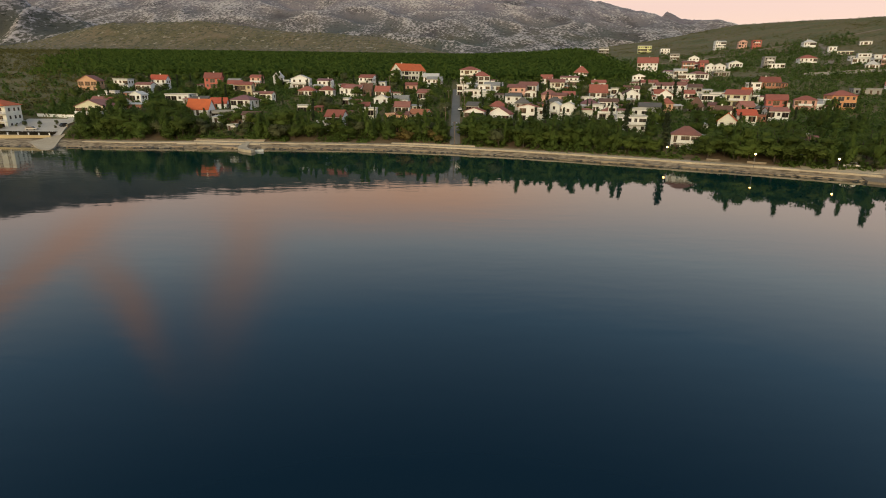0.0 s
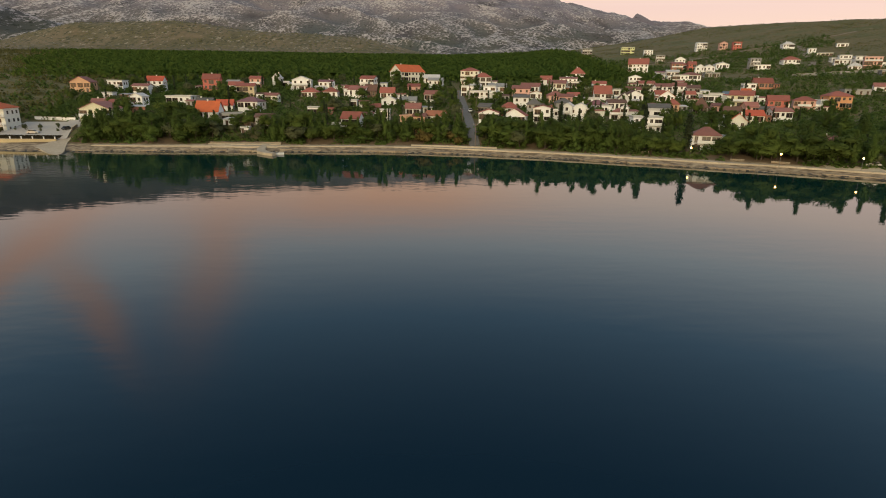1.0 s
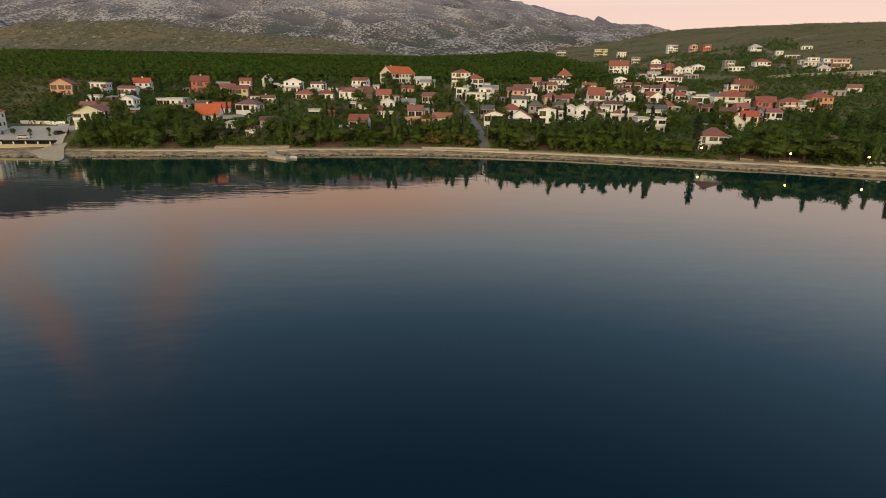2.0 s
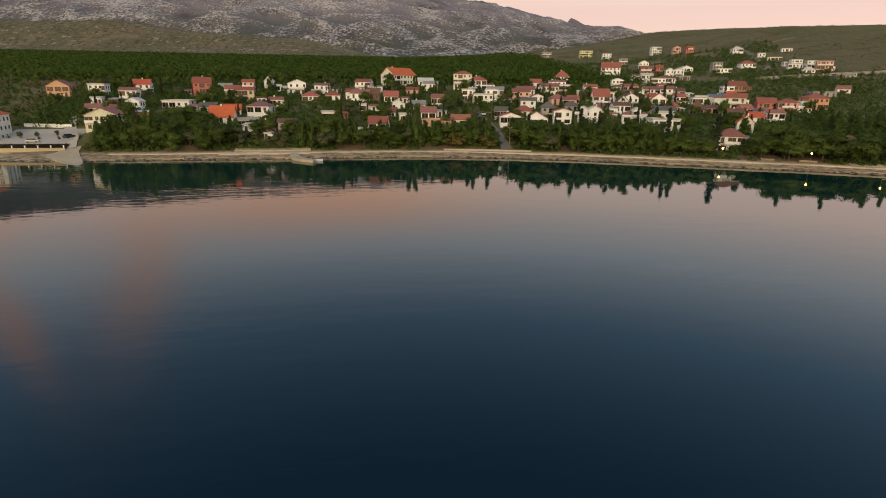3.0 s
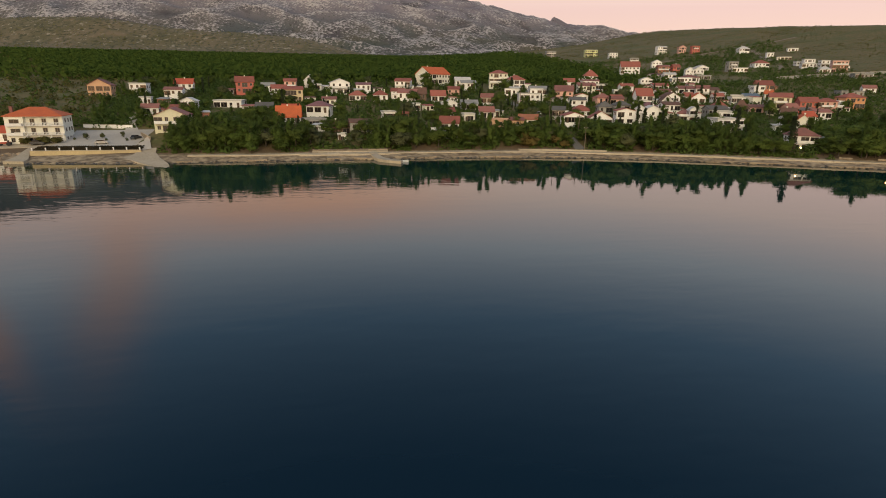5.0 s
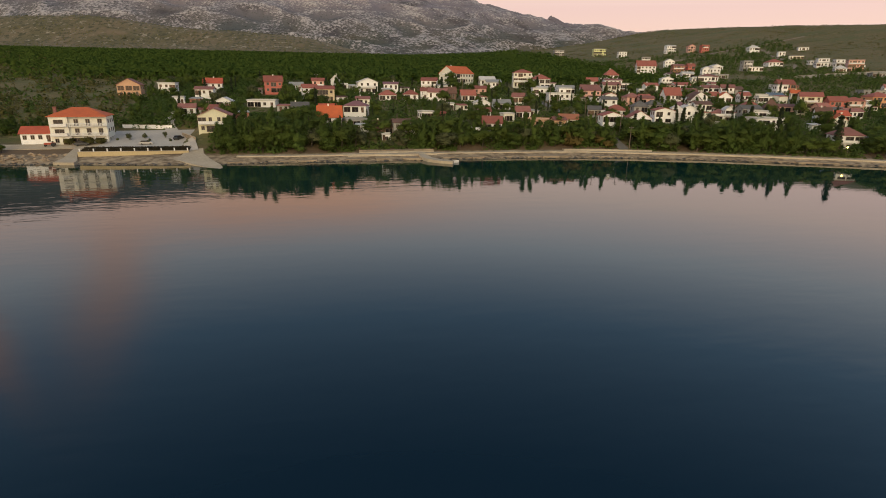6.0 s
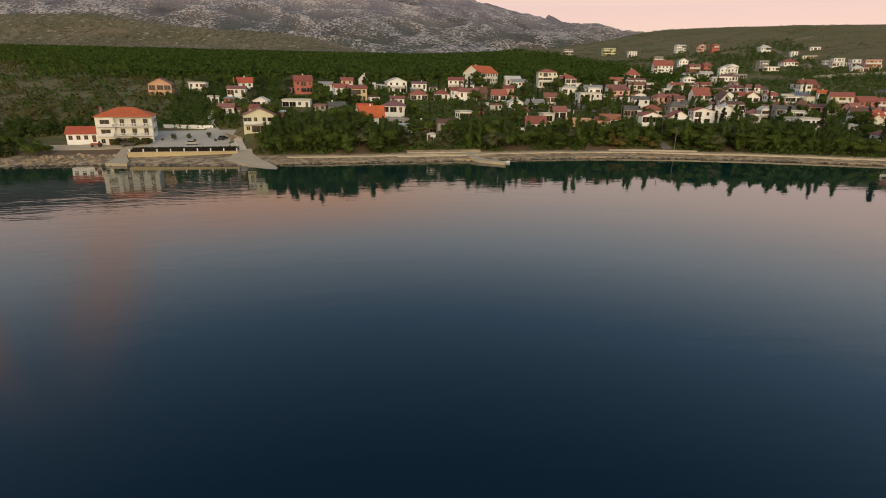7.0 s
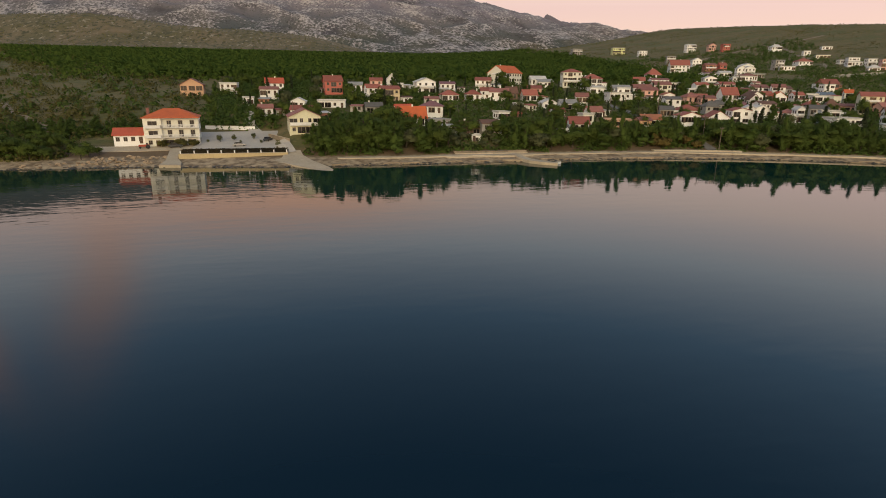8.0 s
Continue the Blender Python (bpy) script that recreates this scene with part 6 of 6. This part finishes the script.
house(-16.0, 219.5, 11.6, 4.6, 5.5, "p", 1.2, "salmon", "redbrown", d=6)


# ---- street furniture, vehicles, boats ----
BULB = bpy.data.materials.new("lamp_globe_lit")
BULB.use_nodes = True
bb = BULB.node_tree.nodes["Principled BSDF"]
bb.inputs["Base Color"].default_value = (1, 0.85, 0.6, 1)
bb.inputs["Emission Color"].default_value = (1.0, 0.50, 0.13, 1)
bb.inputs["Emission Strength"].default_value = 22.0


def street_lamp(x, y, top):
    z = ground_z(x, y)
    t = thing("street_lamp", pose(x, y, z), "grey steel promenade lamp with a lit round globe", "street lamp", "lamps along the promenade")
    h = top - z
    part("base", tubes(((0, 0, -0.2), (0, 0, 0.35), 0.13, 0.11)), METAL, t)
    part("pole", tubes(((0, 0, 0.35), (0, 0, h - 0.25), 0.06, 0.045)), METAL, t)
    bm = bmesh.new()
    bmesh.ops.create_icosphere(bm, subdivisions=2, radius=0.27)
    g = part("globe", bm, BULB, t, "warm lit globe", smooth=True)
    g.location.z = h
    part("cap", tubes(((0, 0, h + 0.22), (0, 0, h + 0.34), 0.2, 0.04)), METAL, t)


street_lamp(72.3, 177.6, 4.9)
street_lamp(91.6, 161.0, 4.95)
street_lamp(110.2, 152.4, 4.9)


def utility_pole(x, y, h, arms=1):
    t = thing("utility_pole", pose(x, y, ground_z(x, y)), "weathered timber utility pole with a cross arm", "utility pole", "utility poles")
    part("pole", tubes(((0, 0, -0.5), (0, 0, h), 0.16, 0.10)), TIMBER, t)
    part("cross_arm", boxes((-0.8, 0.8, -0.06, 0.06, h - 0.55, h - 0.4)), TIMBER, t)
    ins = None
    for px in (-0.7, 0, 0.7):
        ins = part("insulator", tubes(((px, 0, h - 0.4), (px, 0, h - 0.18), 0.06, 0.04, 6)), PLASTER, t)


for px, py, ph in ((4.4, 203.0, 9.0), (1.2, 224.0, 8.5), (8.4, 218.0, 8.5), (9.6, 252.0, 8.5), (2.8, 268.0, 8.5), (10.6, 296.0, 8.5), (-146.5, 245.0, 8.0), (-108, 338, 8.5), (-30, 322, 8.5), (60, 330, 8.5), (118, 322, 8.5)):
    utility_pole(px, py, ph)


def car(x, y, turn, paint, words):
    t = thing("car", pose(x, y, ground_z(x, y) + 0.16, 0, 0, turn), words, "car", "parked cars")
    prof = [(-2.1, 0.35), (-2.12, 0.75), (-1.95, 0.95), (-1.15, 1.02), (1.35, 1.0), (2.05, 0.85), (2.12, 0.5), (2.08, 0.35)]
    cab = [(-1.75, 0.98), (-1.25, 1.45), (0.35, 1.47), (1.2, 1.0)]
    for nm, pr, hw, ma in (("body", prof, 0.85, paint), ("cabin", cab, 0.72, GLASS)):
        bm = bmesh.new()
        a, b = ([bm.verts.new((u, s * hw, v)) for u, v in pr] for s in (-1, 1))
        bm.faces.new(a)
        bm.faces.new(list(reversed(b)))
        for i in range(len(pr)):
            j = (i + 1) % len(pr)
            bm.faces.new((a[i], b[i], b[j], a[j]))
        bmesh.ops.bevel(bm, geom=list(bm.edges), offset=0.05, segments=1, affect="EDGES")
        part(nm, bm, ma, t)
    part("roof", boxes((-1.2, 0.35, -0.70, 0.70, 1.46, 1.52), bevel=0.02), paint, t)
    for u in (-1.3, 1.35):
        for s in (-1, 1):
            w = part("wheel", tubes(((u, s * 0.68, 0.3), (u, s * 0.88, 0.3), 0.31, 0.31, 12)), RUBBER, t)
            part("rim", tubes(((u, s * 0.86, 0.3), (u, s * 0.90, 0.3), 0.18, 0.16, 10)), METAL, w)
    for s in (-1, 1):
        part("headlight", boxes((2.02, 2.13, s * 0.62 - 0.15, s * 0.62 + 0.15, 0.62, 0.78)), WHITEPAINT, t)


car(116.3, 155.6, 158, SILVER, "silver hatchback parked on the beach lane")
car(-183.0, 222.0, 12, DARKPAINT, "dark saloon car parked before the guest house")
car(-154.8, 229.5, 70, DARKPAINT, "dark car parked at the edge of the car park")
car(-163.4, 222.2, 8, SILVER, "silver car parked behind the terrace hedge")
car(8.0, 262.0, 88, WHITEPAINT, "white car parked in the street")

cart = thing("tractor", pose(-192.2, 221.6, ground_z(-192.2, 221.6) + 0.14, 0, 0, 15), "small red tractor standing on the forecourt", "tractor")
part("body", boxes((-1.6, 0.4, -0.35, 0.35, 0.6, 1.2), bevel=0.08), REDPAINT, cart)
part("mudguard", boxes((0.4, 1.5, -0.75, 0.75, 0.9, 1.25), bevel=0.08), REDPAINT, cart)
part("seat", boxes((0.6, 1.1, -0.25, 0.25, 1.25, 1.7), bevel=0.05), RUBBER, cart)
for u, q, rr in ((1.0, 0.8, 0.62), (-1.2, 0.6, 0.36)):
    for s in (-1, 1):
        part("wheel", tubes(((u, s * q, rr), (u, s * (q + 0.25), rr), rr, rr, 14)), RUBBER, cart)


def boat(x, y, turn, L, words):
    t = thing("rowing_boat", pose(x, y, 0, 0, 0, turn), words, "boat", "small boats at the shore")
    bm = bmesh.new()
    secs = []
    for i in range(9):
        f = i / 8
        hw = 0.75 * (1 - max(0, (f - 0.45) / 0.55) ** 2) * (0.85 + 0.15 * min(1, f * 4)) + 0.02
        zt, zb = 0.5 + 0.25 * f * f, -0.15 + 0.35 * max(0, f - 0.7) * 2
        u = L * (f - 0.5)
        secs.append([bm.verts.new(p) for p in ((u, -hw, zt), (u, -hw * 0.7, zb), (u, hw * 0.7, zb), (u, hw, zt), (u, hw * 0.86, zt), (u, hw * 0.6, zb + 0.12), (u, -hw * 0.6, zb + 0.12), (u, -hw * 0.86, zt))])
    for a, b in zip(secs, secs[1:]):
        for i in range(8):
            j = (i + 1) % 8
            bm.faces.new((a[i], a[j], b[j], b[i]))
    bm.faces.new(secs[0])
    bm.faces.new(list(reversed(secs[-1])))
    part("hull", bm, WHITEPAINT, t)
    for f in (-0.25, 0.05):
        part("thwart", boxes((L * f - 0.14, L * f + 0.14, -0.58, 0.58, 0.32, 0.37)), TIMBER, t)
    part("outboard_motor", boxes((-L / 2 - 0.3, -L / 2 - 0.05, -0.14, 0.14, 0.1, 0.85), bevel=0.05), RUBBER, t)


boat(-64.4, 191.4, 8, 4.8, "white open rowing boat moored at the curved pier")
boat(122.0, 137.5, -20, 4.2, "white open rowing boat lying by the stone jetty")

# ---- sheds, garages and summer kitchens between the houses ----
def shed(x, y, w, d, h, wall, tile):
    g = ground_z(x, y)
    s = thing("shed", pose(x, y, g - 0.4, 0, 0, rnd.uniform(-20, 20)), f"low {NAMES[wall]} outbuilding with a {ROOFS[tile]} lean-to roof", "shed", "outbuildings among the houses")
    part("wall", prism([(-w / 2, 0), (w / 2, 0), (w / 2, d), (-w / 2, d)], 0, h + 0.4), WALLS[wall], s)
    part("roof", ([(a * (w / 2 + 0.3), b, z + k) for k in (0, 0.14) for a, b, z in ((-1, -0.45, h + 0.42), (1, -0.45, h + 0.42), (1, d + 0.3, h + 0.95), (-1, d + 0.3, h + 0.95))], [(3, 2, 1, 0), (4, 5, 6, 7), (0, 1, 5, 4), (1, 2, 6, 5), (2, 3, 7, 6), (3, 0, 4, 7)]), TILES[tile], s)
    dr = part("door", boxes((-0.55, 0.55, -0.06, 0.05, 0, 2.0), bevel=0.02), DOORWOOD, s)
    dr.location = (-w * 0.2, -0.01, 0.42)
    add_window(s, WIN, pose(w * 0.24, -0.02, 1.25, 0, 0, 0))


HOME_LIST = list(HOMES)
for hx, hy, hw, z, d in HOME_LIST:
    if hx < -180 or hy > 420 or rnd.random() < 0.42:
        continue
    side = rnd.choice((-1, 1))
    w = rnd.uniform(3.4, 6.0)
    x, y = hx + side * (hw + w / 2 + rnd.uniform(0.2, 1.5)), hy + rnd.uniform(-1.5, 4.0)
    top = z + rnd.uniform(-0.2, 1.4)
    h = max(2.4, min(4.6, top - ground_z(x, y)))
    if any(abs(x - a) < c + w / 2 and -4 < y - b < e + 1 for a, b, c, q, e in HOMES) or on_road(x, y) or abs(x - street_x(y)) < 3 + w / 2 or y - shore(x) < 26:
        continue
    shed(x, y, w, rnd.uniform(3.0, 4.5), h, rnd.choice(("white", "white", "cream", "grey", "grey", "brick")), rnd.choice(("red", "redbrown", "orangebrown", "grey", "pale", "brown")))
